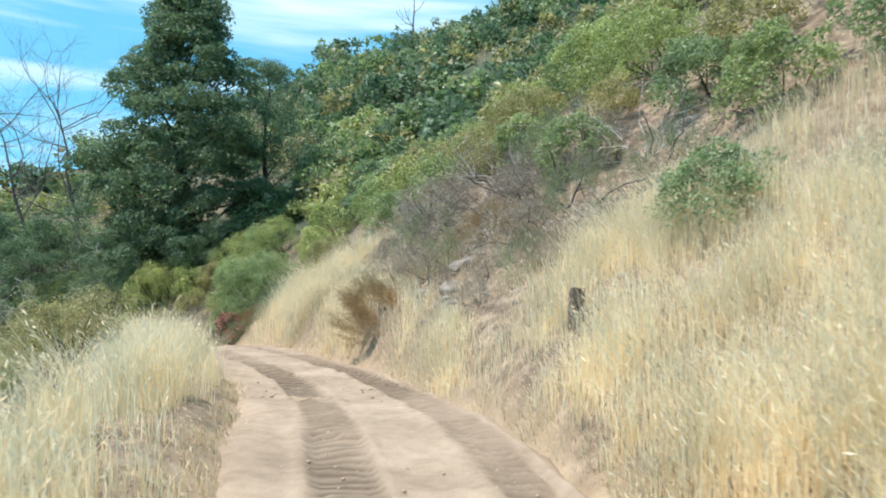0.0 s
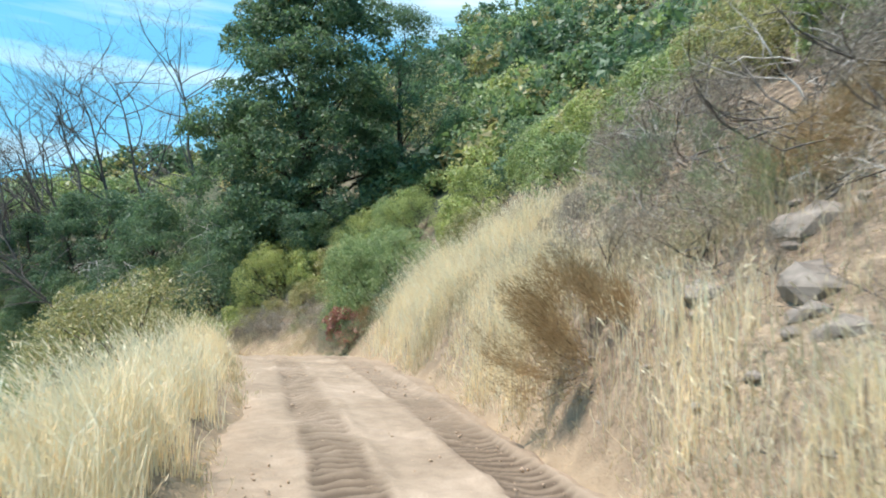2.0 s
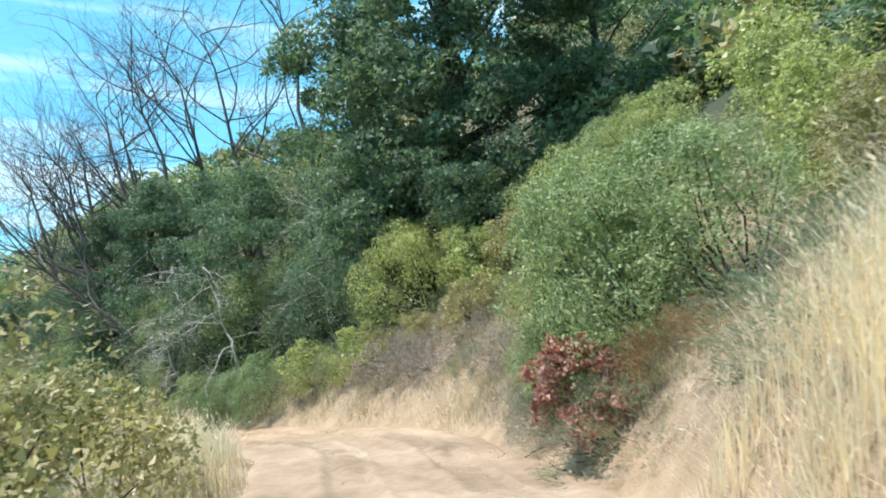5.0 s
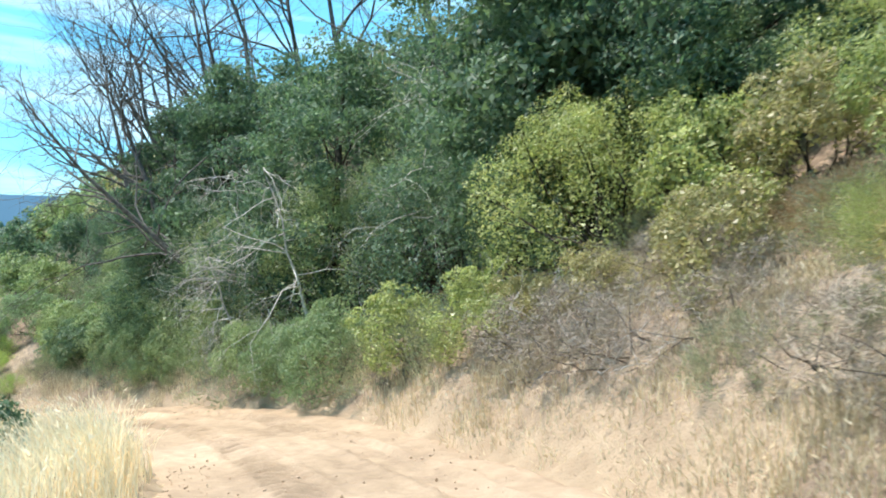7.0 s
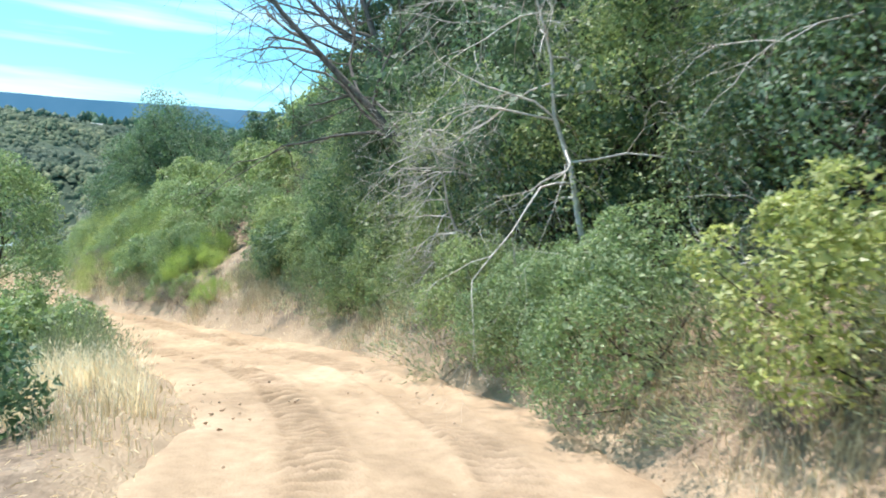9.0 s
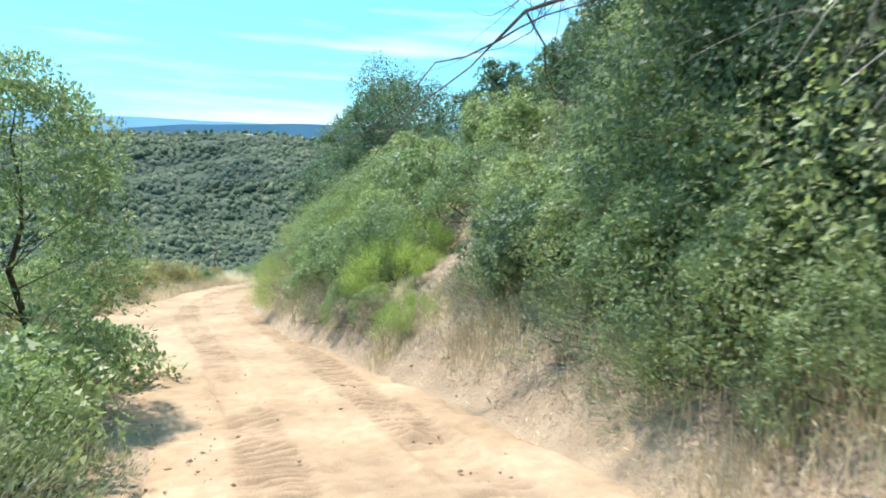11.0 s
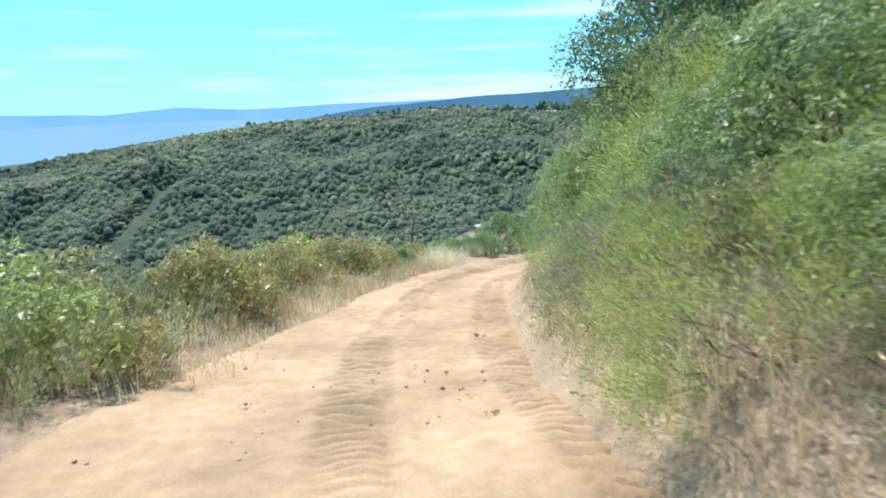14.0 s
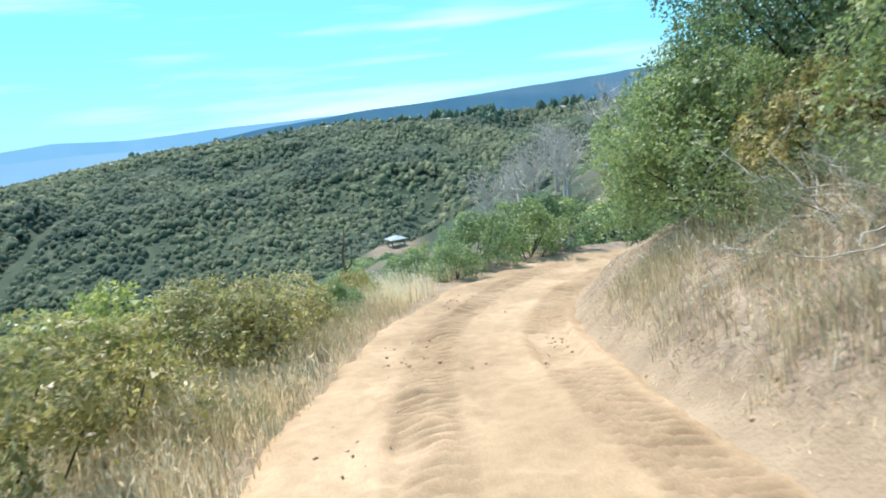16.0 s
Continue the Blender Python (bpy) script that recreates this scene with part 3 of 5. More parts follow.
def make_tree(name, label, leaf, seed, height, crown_r, crown_low, trunk_r, clumps, per, size, bark=BARK, slim=0.5, lean=(0, 0), jitter=0.9, clump_r=0.17, plain=True, core=0.9):
    """A tree: tapered trunk, limbs to the clumps, and a gappy crown."""
    rng = np.random.default_rng(seed)
    ob = root(name, label, "tree")
    top = np.array([lean[0], lean[1], height])
    k = np.linspace(0, 1, 9)[:, None]
    axis_ = k * top * 0.93 + np.concatenate([np.zeros((1, 3)), rng.normal(0, 0.02 * height, (8, 3)) * np.array([1, 1, 0])])
    axis_[0, 2] = -0.4
    v, f = tubes([(axis_, trunk_r * (1.15 - 1.05 * k[:, 0]))], 9)
    mesh_object("trunk", v, [f], bark, ob, flat=False)
    hz = crown_low + (1 - crown_low) * rng.uniform(0, 1, clumps) ** 0.85
    env = np.sin(np.pi * np.clip((hz - crown_low) / (1 - crown_low) * 0.86 + 0.13, 0, 1)) ** 0.7
    az = rng.uniform(0, 2 * np.pi, clumps)
    lob = 1 + 0.25 * np.sin(2 * az + seed + 4 * hz) + 0.15 * np.sin(5 * az + 9 * hz)
    rr = crown_r * env * lob * rng.uniform(0.25, 1.0, clumps) ** 0.55
    c = np.stack([rr * np.cos(az), rr * np.sin(az), hz * height], 1) + hz[:, None] * np.array([lean[0], lean[1], 0])
    pts, outs = [], []
    rc = crown_r * clump_r * rng.uniform(0.7, 1.5, clumps)
    for i in range(clumps):
        n = int(per * rng.uniform(0.5, 1.5))
        q = unit(rng.normal(0, 1, (n, 3)) + unit(c[i] * np.array([1, 1, 0.3])) * 0.4 + np.array([0, 0, 0.3]))
        pts.append(c[i] + q * (rc[i] * rng.uniform(0.3, 1, n) ** 0.4)[:, None] * np.array([1.15, 1.15, 0.7]))
        outs.append(q)
    v, f = blades(np.concatenate(pts), np.concatenate(outs), rng, size, slim, 0.45, jitter * 0.6, plain)
    if core:
        p, q = within(c, rc * core, rng, 34, 0.3)
        v2, f2 = blades(p, q, rng, min(0.17, crown_r * clump_r * 0.4), 0.75, 0.3, 0.5)
        v, f = np.concatenate([v, v2]), np.concatenate([f, f2 + len(v)])
    mesh_object("crown", v, [f], leaf, ob)
    for i in range(0, clumps, max(1, clumps // 26)):
        hh = max(0.12, c[i][2] / height - rng.uniform(0.08, 0.2))
        a = np.array([np.interp(hh, k[:, 0], axis_[:, j]) for j in range(3)])
        m1 = a * 0.55 + c[i] * 0.45 + rng.normal(0, 0.05 * crown_r, 3)
        w = trunk_r * 0.35 * (1.1 - hh)
        v, f = tubes([([a, a * 0.75 + m1 * 0.25, m1, m1 * 0.4 + c[i] * 0.6, c[i]], np.array([1, 0.85, 0.6, 0.4, 0.15]) * w)], 5)
        mesh_object("limb", v, [f], bark, ob, flat=False)
    return ob


def make_bare_tree(name, label, seed, height, trunk_r, limbs, lean, bark, lift=0.05, depth=3, kids=4, reach=0.5, droop=False, category="dead tree"):
    """A leafless tree: trunk and forked limbs."""
    rng = np.random.default_rng(seed)
    ob = root(name, label, category)
    k = np.linspace(0, 1, 8)[:, None]
    ax = k * np.array([lean[0], lean[1], height]) + rng.normal(0, 0.015 * height, (8, 3)) * k
    ax[0, 2] = -0.4
    v, f = tubes([(ax, trunk_r * (1.1 - 0.95 * k[:, 0]))], 7)
    mesh_object("trunk", v, [f], bark, ob, flat=False)
    twigs = []
    for i in range(limbs):
        hh = rng.uniform(0.3, 1.0)
        a = np.array([np.interp(hh, k[:, 0], ax[:, j]) for j in range(3)])
        az = rng.uniform(0, 2 * np.pi)
        way = np.array([np.cos(az), np.sin(az), rng.uniform(-0.2, 0.3) if droop else rng.uniform(0.4, 1.2)]) + np.array([lean[0], lean[1], 0]) / height * 1.2
        rows = limb(a, way, height * reach * (1.2 - 0.6 * hh), trunk_r * 0.4 * (1.15 - 0.6 * hh), rng, depth, 0.22, lift, kids)
        v, f = tubes(rows[:1], 5)
        mesh_object("limb", v, [f], bark, ob, flat=False)
        twigs += rows[1:]
    v, f = tubes(twigs, 3)
    tagged(mesh_object("twig", v, [f], bark, ob), kind="stuff")
    return ob


def make_brush(name, label, seed, r, h, count, bark, depth=2, lift=0.0, group="dead brush on the bank"):
    """A heap of dead, forked twigs."""
    rng = np.random.default_rng(seed)
    ob = root(name, label, "dead brush", group)
    twigs = []
    for _ in range(count):
        a = np.array([rng.normal(0, r * 0.35), rng.normal(0, r * 0.35), -0.05])
        w = np.array([rng.normal(0, 0.8), rng.normal(0, 0.8), rng.uniform(0.3, 1.0)])
        rows = limb(a, w, h * rng.uniform(0.7, 1.3), 0.012 * h, rng, depth, 0.3, lift, 3, 0.62, 0.8)
        v, f = tubes(rows[:1], 4)
        mesh_object("branch", v, [f], bark, ob)
        twigs += rows[1:]
    v, f = tubes(twigs, 3)
    tagged(mesh_object("twig", v, [f], bark, ob), kind="stuff")
    return ob


def put(proto, place, scale=1.0, turn=None, flat=1.0, lean_with_slope=0.75):
    """A copy of a plant at a place, turned at random."""
    turn = RNG.uniform(0, 360) if turn is None else turn
    e = 0.6
    hx = ground_z([place.x + e, place.x - e, place.x, place.x], [place.y, place.y, place.y + e, place.y - e])
    up = Vector((-(hx[0] - hx[1]) / (2 * e), -(hx[2] - hx[3]) / (2 * e), 1 / lean_with_slope if lean_with_slope else 1e9)).normalized()
    tilt = Vector((0, 0, 1)).rotation_difference(up).to_matrix().to_4x4()
    m = Matrix.Translation(place) @ tilt @ pose(0, 0, 0, 0, 0, turn) @ Matrix.Diagonal((scale * flat, scale * flat, scale, 1))
    return copy_thing(proto, m)


def remove(proto):
    for o in (*proto.children_recursive, proto):
        bpy.data.objects.remove(o)


# ---- shrubs ----
SIDE_GROUP = "shrubs beside the road"
PROTO = {
    "A": [make_shrub("evergreen_shrub", "dense dark green evergreen shrub on the bank", LEAF_DARK, i, 1.2, 1.9, 18, 10, 34, 0.075, 0.6, group=SIDE_GROUP) for i in (1, 2)],
    "B": [make_shrub("scrub_oak_shrub", "dusty mid-green scrub oak bush", LEAF_OAK, i, 1.2, 1.8, 17, 9, 34, 0.07, 0.62, group=SIDE_GROUP) for i in (3, 4, 5)],
    "C": [make_shrub("yellow_green_shrub", "sunlit yellow-green shrub with small leaves", LEAF_LIGHT, i, 1.2, 1.7, 17, 10, 40, 0.055, 0.55, group=SIDE_GROUP) for i in (6, 7)],
    "D": [make_shrub("broom_shrub", "bright green feathery broom bush", LEAF_BROOM, i, 0.88, 1.25, 20, 16, 60, 0.065, 0.12, "broom", 0.2, group="broom bushes beside the road") for i in (8, 9)],
    "E": [make_shrub("olive_shrub", "dusty olive-brown spreading shrub", LEAF_OLIVE, i, 1.3, 1.6, 18, 10, 38, 0.06, 0.5, group=SIDE_GROUP) for i in (10, 11)],
    "F": [make_shrub("sage_shrub", "grey-green sage bush with thin leaves", LEAF_GREY, i, 1.1, 1.4, 18, 10, 32, 0.09, 0.16, "broom", 0.4, group="sage bushes on the slope") for i in (12, 13)],
    "G": [make_shrub("withered_shrub", "withered brown rounded bush on the bank", LEAF_DRY, 14, 0.95, 1.2, 24, 16, 62, 0.06, 0.15, "broom", 0.25, group="withered bushes on the bank")],
    "R": [make_shrub("red_leaved_shrub", "small bush with dull red leaves", LEAF_RED, 15, 0.6, 1.2, 12, 8, 30, 0.06, 0.65)],
    "K": [make_shrub("broadleaf_shrub", "sunlit olive-green leafy shrub on the valley side", leaf_, i, 1.05, 1.3, 22, 10, 48, 0.05, 0.42, ragged=0.45, group=SIDE_GROUP) for i, leaf_ in ((26, LEAF_LIGHT), (27, LEAF_LIGHT), (40, LEAF_OLIVE))],
    "W": [make_shrub("withered_shrub", "grey leafless twiggy bush on the bank", LEAF_TWIG, i, 0.9, 1.0, 16, 8, 20, 0.13, 0.06, "twig", 0.4, group="withered bushes on the bank") for i in (35, 36)],
    # close to the wheel tracks
    "M": [make_shrub("yellow_green_shrub", "dense yellow-green shrub with fine leaves beside the road", LEAF_LIGHT, i, 1.2, 1.7, 30, 14, 62, 0.05, 0.2, "broom", 0.3, group=SIDE_GROUP) for i in (28, 29)],
    "N": [make_shrub("scrub_oak_shrub", "dense mid-green bush with fine leaves beside the road", LEAF_OAK, i, 1.2, 1.8, 22, 11, 48, 0.04, 0.55, group=SIDE_GROUP) for i in (30, 31)],
    "Q": [make_shrub("broadleaf_shrub", "leafy broad-leaved green shrub at the road's edge", LEAF_OAK, 37, 1.0, 1.0, 18, 9, 15, 0.105, 0.45, ragged=0.4, group=SIDE_GROUP, plain=False)],
    # tall ones with leaves of the same size
    "AA": [make_shrub("evergreen_shrub", "tall dense dark green evergreen shrub on the bank", LEAF_DARK, i, 2.1, 4.0, 40, 14, 38, 0.06, 0.6, group=SIDE_GROUP) for i in (21, 22)],
    "BB": [make_shrub("scrub_oak_shrub", "tall dusty mid-green scrub oak bush", LEAF_OAK, i, 1.7, 3.0, 32, 12, 40, 0.054, 0.6, group=SIDE_GROUP) for i in (23, 24)],
    "BBB": [make_shrub("scrub_oak_shrub", "very tall dusty mid-green scrub oak thicket", LEAF_OAK, i, 2.2, 4.2, 46, 13, 42, 0.054, 0.58, group=SIDE_GROUP) for i in (38, 39)],
    "CC": [make_shrub("yellow_green_shrub", "tall sunlit yellow-green shrub with small leaves", LEAF_LIGHT, i, 1.7, 2.8, 32, 13, 58, 0.038, 0.55, group=SIDE_GROUP) for i in (25,)],
    "EE": [make_shrub("olive_shrub", "tall dusty olive-brown spreading shrub", LEAF_OLIVE, 34, 2.1, 2.6, 34, 13, 38, 0.06, 0.5, group=SIDE_GROUP)],
    # hill growth, seen from some way off
    "h": [make_shrub("hill_shrub", "rounded green chaparral bush on the hillside", LEAF_OAK, i, 1.5, 1.6, 13, 8, 12, 0.14, 0.65, group="chaparral on the hillside") for i in (16, 17)],
    "j": [make_shrub("hill_shrub", "dark green chaparral bush on the hillside", LEAF_DARK, 18, 1.5, 1.8, 13, 8, 13, 0.14, 0.65, group="chaparral on the hillside")],
    "k": [make_shrub("hill_shrub", "yellow-green chaparral bush on the hillside", LEAF_LIGHT, 19, 1.4, 1.5, 13, 8, 13, 0.13, 0.6, group="chaparral on the hillside")],
    "l": [make_shrub("hill_shrub", "grey-brown dry chaparral bush on the hillside", LEAF_OLIVE, 20, 1.3, 1.3, 13, 8, 13, 0.13, 0.5, group="chaparral on the hillside")],
}
TALL = {"Q": 1.0, "BBB": 4.2, "EE": 2.6, "K": 1.3, "W": 1.0, "M": 1.7, "N": 1.8, "AA": 4.0, "BB": 3.0, "CC": 2.8, "A": 1.9, "B": 1.8, "C": 1.7, "D": 1.3, "E": 1.6, "F": 1.4, "G": 1.2, "R": 1.2, "h": 1.6, "j": 1.8, "k": 1.5, "l": 1.3}


def shrub(kind, s, d, height, wide=1.0):
    if (kind in "ABC" and height > 2.25) or (kind == "E" and height > 1.9):
        kind = kind * (3 if kind == "B" and height > 3.5 else 2)
    pick = PROTO[kind][int(RNG.integers(len(PROTO[kind])))]
    return put(pick, at(s, d, 0.06), height / TALL[kind], None, wide)


for row in (
        # grassy stretch at the start
        "B 8.8 5.4 1.1 1.2", "F 6.5 7.5 1.2", "B 12.5 8.5 1.5", "C 14.5 9.5 1.8", "G 15.7 2.2 1.4 0.55", "W 16.9 2.9 0.8", "W 15.2 3.1 0.8", "G 14.6 4.4 0.8 1.2", "F 15.2 3.9 1.0", "F 17.8 4.4 1.2", "F 12.2 4.0 0.7",
        "W 19.5 5.2 1.1 1.2", "B 21.5 6.8 1.6", "F 23.5 8.0 1.5", "F 26.0 8.2 1.2", "E 20.0 9.0 1.8", "C 24.5 10.5 1.9",
        "W 3.5 -4.6 0.9 1.3", "W 5.0 -5.2 1.1 1.3", "F 6.0 -4.8 0.8", "W 7.2 -4.4 0.9 1.3", "E 8.2 -5.4 1.3", "W 9.6 -4.6 1.0 1.2", "F 11.0 -4.4 0.8", "E 11.8 -5.2 1.3", "W 14.6 -4.4 0.9", "W 17.4 -4.2 0.9", "W 18.8 -4.5 0.8", "W 20.0 -4.2 0.8",
        "E 13.0 -5.4 1.5", "E 16.5 -5.8 1.1", "F 18.5 -4.9 1.1", "W 21.0 -4.7 0.8", "W 24.8 -4.4 0.9", "F 22.5 -4.0 0.8", "E 28.4 -3.9 2.7 1.1", "F 26.0 -3.2 0.7", "E 30.4 -3.0 1.6", "F 9.0 -6.0 1.4", "B 5.5 -7.0 1.7",
        "F 12.8 5.6 1.1", "B 14.0 6.4 1.3", "W 15.2 6.2 0.9 1.3", "F 16.0 7.2 1.3", "B 17.4 7.4 1.5", "E 18.6 7.0 1.2", "F 11.4 6.6 1.0", "B 10.6 8.4 1.6", "E 12.4 10.0 1.8", "B 9.4 10.0 1.7", "F 7.6 9.6 1.3", "E 5.4 10.8 1.9", "B 3.4 10.0 1.7", "C 1.6 11.2 2.0",
        "B 7.0 12.4 2.1", "E 9.4 12.6 1.9", "C 11.6 12.4 2.0", "B 4.0 13.4 2.2", "E 14.6 8.0 1.2", "C 15.8 10.0 1.9", "C 17.6 10.8 2.1", "B 19.4 11.4 2.1", "C 21.6 10.8 2.0", "E 22.6 9.2 1.5", "F 20.8 8.0 1.3", "W 22.8 7.0 1.0 1.2", "B 25.0 6.8 1.6", "C 28.0 9.4 2.2", "C 30.0 9.4 2.2", "E 26.8 10.8 1.7", "F 33.6 8.0 1.5", "C 34.4 9.8 2.2",
        # the bend
        "C 37.2 7.0 2.0", "E 38.6 6.6 1.6", "C 35.4 6.0 1.6", "B 37.0 8.6 2.4", "C 38.4 8.4 2.4", "M 36.4 5.0 1.1", "M 35.2 4.4 0.9", "F 34.2 3.6 0.7", "E 35.8 4.4 0.8", "F 36.8 3.4 0.6", "W 38.4 3.6 0.8 1.3", "W 39.4 3.5 0.9 1.3", "W 40.4 3.4 0.9 1.3", "E 40.9 4.0 1.0", "F 34.8 5.4 0.9", "G 37.8 5.8 0.7 1.2",
        "B 31.7 3.6 3.1 0.75", "B 32.4 3.9 2.4", "B 31.0 4.6 2.6", "B 33.2 4.6 2.5", "R 31.0 2.7 1.35", "F 28.4 3.4 1.0", "F 30.2 2.6 0.9", "W 30.8 2.5 0.7", "N 31.2 2.8 1.1", "W 32.6 2.6 0.7", "F 33.0 2.7 0.8", "N 32.9 3.1 1.3", "W 33.8 2.7 0.6", "G 30.4 3.2 0.8 1.1", "E 30.4 6.8 1.4", "C 31.5 7.2 2.0", "G 27.6 5.8 1.0", "E 35.0 6.6 1.5", "C 36.2 8.6 2.4",
        "E 38.5 4.9 1.3", "C 39.6 6.2 1.9", "C 41.2 5.6 3.0", "C 42.4 6.6 3.0", "B 40.3 8.0 2.8", "E 39.8 4.3 0.9", "F 37.2 5.6 0.9",
        "C 41.6 3.7 1.3", "F 42.5 3.5 1.2", "C 43.5 3.3 1.5", "F 44.3 3.4 1.3", "N 45.4 3.0 1.7", "N 46.4 2.9 1.5", "N 47.2 2.8 1.4", "N 48.0 2.8 1.7", "F 49.0 2.9 1.5",
        "A 44.6 9.6 5.0", "A 43.2 5.8 3.4", "A 45.0 5.6 3.8", "B 46.4 6.0 3.8", "B 47.8 5.4 4.2", "A 49.4 5.2 4.4", "B 51.2 5.2 4.0", "A 52.6 5.5 4.3", "B 44.2 8.0 4.0", "A 46.6 8.4 4.6", "A 53.8 5.4 4.0",
        "N 50.6 3.9 2.1 0.9", "N 53.2 4.1 2.1", "N 54.4 4.1 2.0", "B 55.2 5.0 2.6", "F 56.6 4.3 1.5", "A 55.8 3.4 1.4", "A 56.6 3.7 1.5", "F 57.2 3.4 1.0", "N 57.5 4.2 1.5", "B 58.4 4.7 1.6", "W 57.9 3.2 0.5", "N 52.4 3.3 1.5", "N 53.5 3.3 1.6", "F 54.2 3.0 1.1", "N 54.9 3.4 1.5", "B 55.8 4.0 1.6", "F 56.2 3.4 0.8", "W 57.2 3.1 0.5", "F 52.9 2.7 0.8", "W 56.6 2.7 0.4", "N 51.6 3.0 1.0", "N 57.0 5.6 2.0", "B 55.8 6.6 3.6", "A 57.6 7.5 3.6",
        # outer side of the bend
        "B 33.0 -5.5 1.6", "B 36.5 -6.0 1.9", "A 39.5 -6.0 1.9", "A 45.8 -3.6 1.7", "B 43.0 -4.6 1.7", "F 41.5 -4.0 1.0", "B 48.0 -4.2 2.0", "B 51.4 -3.6 1.9", "F 51.6 -2.6 1.1", "N 52.6 -2.5 1.2", "F 50.6 -2.8 0.9", "F 53.4 -2.3 0.7", "B 53.9 -2.7 1.6 1.1", "B 52.4 -3.4 1.8", "Q 58.6 -2.15 0.95", "B 56.6 -3.0 1.3", "C 55.4 -3.6 1.7", "C 49.0 -6.2 2.2",
        # towards the spur
        "D 58.1 2.35 0.66 1.0", "D 60.2 2.8 1.15 1.05", "D 60.9 3.6 1.2", "N 60.9 3.1 1.6", "M 58.8 4.8 1.2", "N 60.5 5.2 1.9", "M 61.9 3.2 1.5", "N 62.4 3.9 1.9", "M 63.4 3.7 1.9", "B 63.2 5.0 2.0", "M 64.6 4.1 1.9", "N 65.2 5.0 2.2", "N 64.9 2.9 0.9",
        "N 66.2 3.6 1.9", "N 67.4 3.3 1.3", "M 67.8 4.2 2.0", "N 68.6 3.3 1.1", "B 67.0 5.0 2.0", "B 61.8 7.0 2.0", "F 59.0 7.0 1.8", "B 64.4 7.4 2.0",
        "N 59.4 2.3 0.6", "W 58.9 2.2 0.5", "N 60.4 2.1 0.7", "W 61.2 1.9 0.5", "W 59.8 2.1 0.5", "F 61.6 2.1 0.6", "W 62.0 2.1 0.5", "F 62.8 2.0 0.7", "W 63.6 2.05 0.5", "W 64.4 1.9 0.5", "F 65.0 1.95 0.6", "W 66.0 2.0 0.5", "W 66.8 1.95 0.5", "W 67.6 2.0 0.5", "F 68.4 2.0 0.6", "M 64.8 2.0 1.3", "W 66.6 2.3 0.8", "B 62.6 2.6 1.4", "F 68.2 2.4 0.9",
        "W 65.2 2.5 0.7", "W 66.2 2.6 0.8", "N 67.6 2.5 0.9", "F 68.6 2.6 0.8", "N 64.2 2.6 1.0", "W 63.0 2.6 0.7", "E 62.3 2.55 0.7", "F 63.1 2.5 0.6", "N 63.9 2.75 0.9", "E 65.6 2.55 0.7", "F 66.4 2.6 0.6", "N 67.0 2.8 0.9", "F 68.0 2.6 0.6", "F 61.4 2.5 0.6", "F 69.2 2.9 0.9", "D 70.3 3.2 1.2 1.25", "D 71.2 3.6 1.0", "N 72.4 3.4 1.6", "N 73.6 3.5 1.6", "M 70.6 4.7 1.7", "B 72.0 5.2 2.8", "B 74.2 4.8 2.6", "C 75.6 5.6 2.8", "F 75.4 3.1 0.8", "F 74.4 3.6 0.8",
        "N 78.5 3.5 2.1", "N 79.6 3.8 2.4", "A 78.8 5.0 3.6", "A 73.6 6.8 5.0", "A 75.6 7.8 5.6", "A 77.2 6.4 4.4", "B 71.4 7.2 2.2", "B 69.0 6.6 2.2", "A 66.0 8.4 2.2", "B 79.0 8.0 4.0", "A 62.6 9.0 2.2", "B 59.6 9.0 2.2", "B 81.0 3.8 2.6", "A 81.6 5.6 3.8", "B 83.0 4.4 2.6", "E 77.4 4.0 1.2", "B 86.0 2.6 1.5",
        # valley side of the spur
        "K 59.8 -4.6 1.5", "F 60.5 -4.4 1.4", "E 61.6 -4.9 1.8", "K 62.8 -4.4 1.6", "K 63.9 -4.6 1.7", "F 64.6 -3.7 1.0", "E 65.3 -4.4 1.6", "E 66.5 -4.1 1.6", "F 67.4 -3.4 1.1", "K 68.0 -3.9 1.6", "E 68.4 -2.7 0.65", "E 69.4 -3.6 1.5", "F 70.3 -3.4 1.4", "K 71.3 -3.1 1.4",
        "E 72.3 -2.9 1.2", "F 73.0 -3.6 1.4", "E 74.0 -2.9 1.2", "E 75.3 -3.0 1.2", "F 75.2 -2.05 0.45", "K 76.2 -3.4 1.5", "K 77.2 -2.7 1.3", "E 78.0 -2.9 1.3", "K 79.0 -3.3 1.5", "E 80.2 -2.9 0.9", "B 81.6 -2.7 0.8", "E 83.0 -3.0 0.8",
        "E 63.0 -6.4 2.0", "K 66.0 -6.2 2.0", "E 69.0 -5.6 2.0", "K 72.0 -5.2 1.9", "E 75.0 -5.2 1.9", "K 78.0 -4.8 1.8", "K 60.0 -6.6 2.0", "B 57.5 -6.0 1.8", "K 81.0 -5.0 1.4",
        "B 85.8 -2.0 1.0", "B 87.4 -2.4 1.6", "B 89.4 -2.2 1.8", "A 91.0 -3.0 1.9", "B 88.0 -5.0 1.7", "E 84.0 -5.0 1.3"):
    cells = row.split()
    shrub(cells[0], *[float(c) for c in cells[1:]])
rng_ = np.random.default_rng(106)
for i in range(50):
    s_, d_ = rng_.uniform(11.3, 20.5), rng_.uniform(2.9, 7.6)
    shrub("W", s_, d_ + (0.6 if s_ > 17 else 0.0), rng_.uniform(0.45, 0.9) * (0.7 if d_ < 3.8 else 1.0), rng_.uniform(0.8, 1.3))
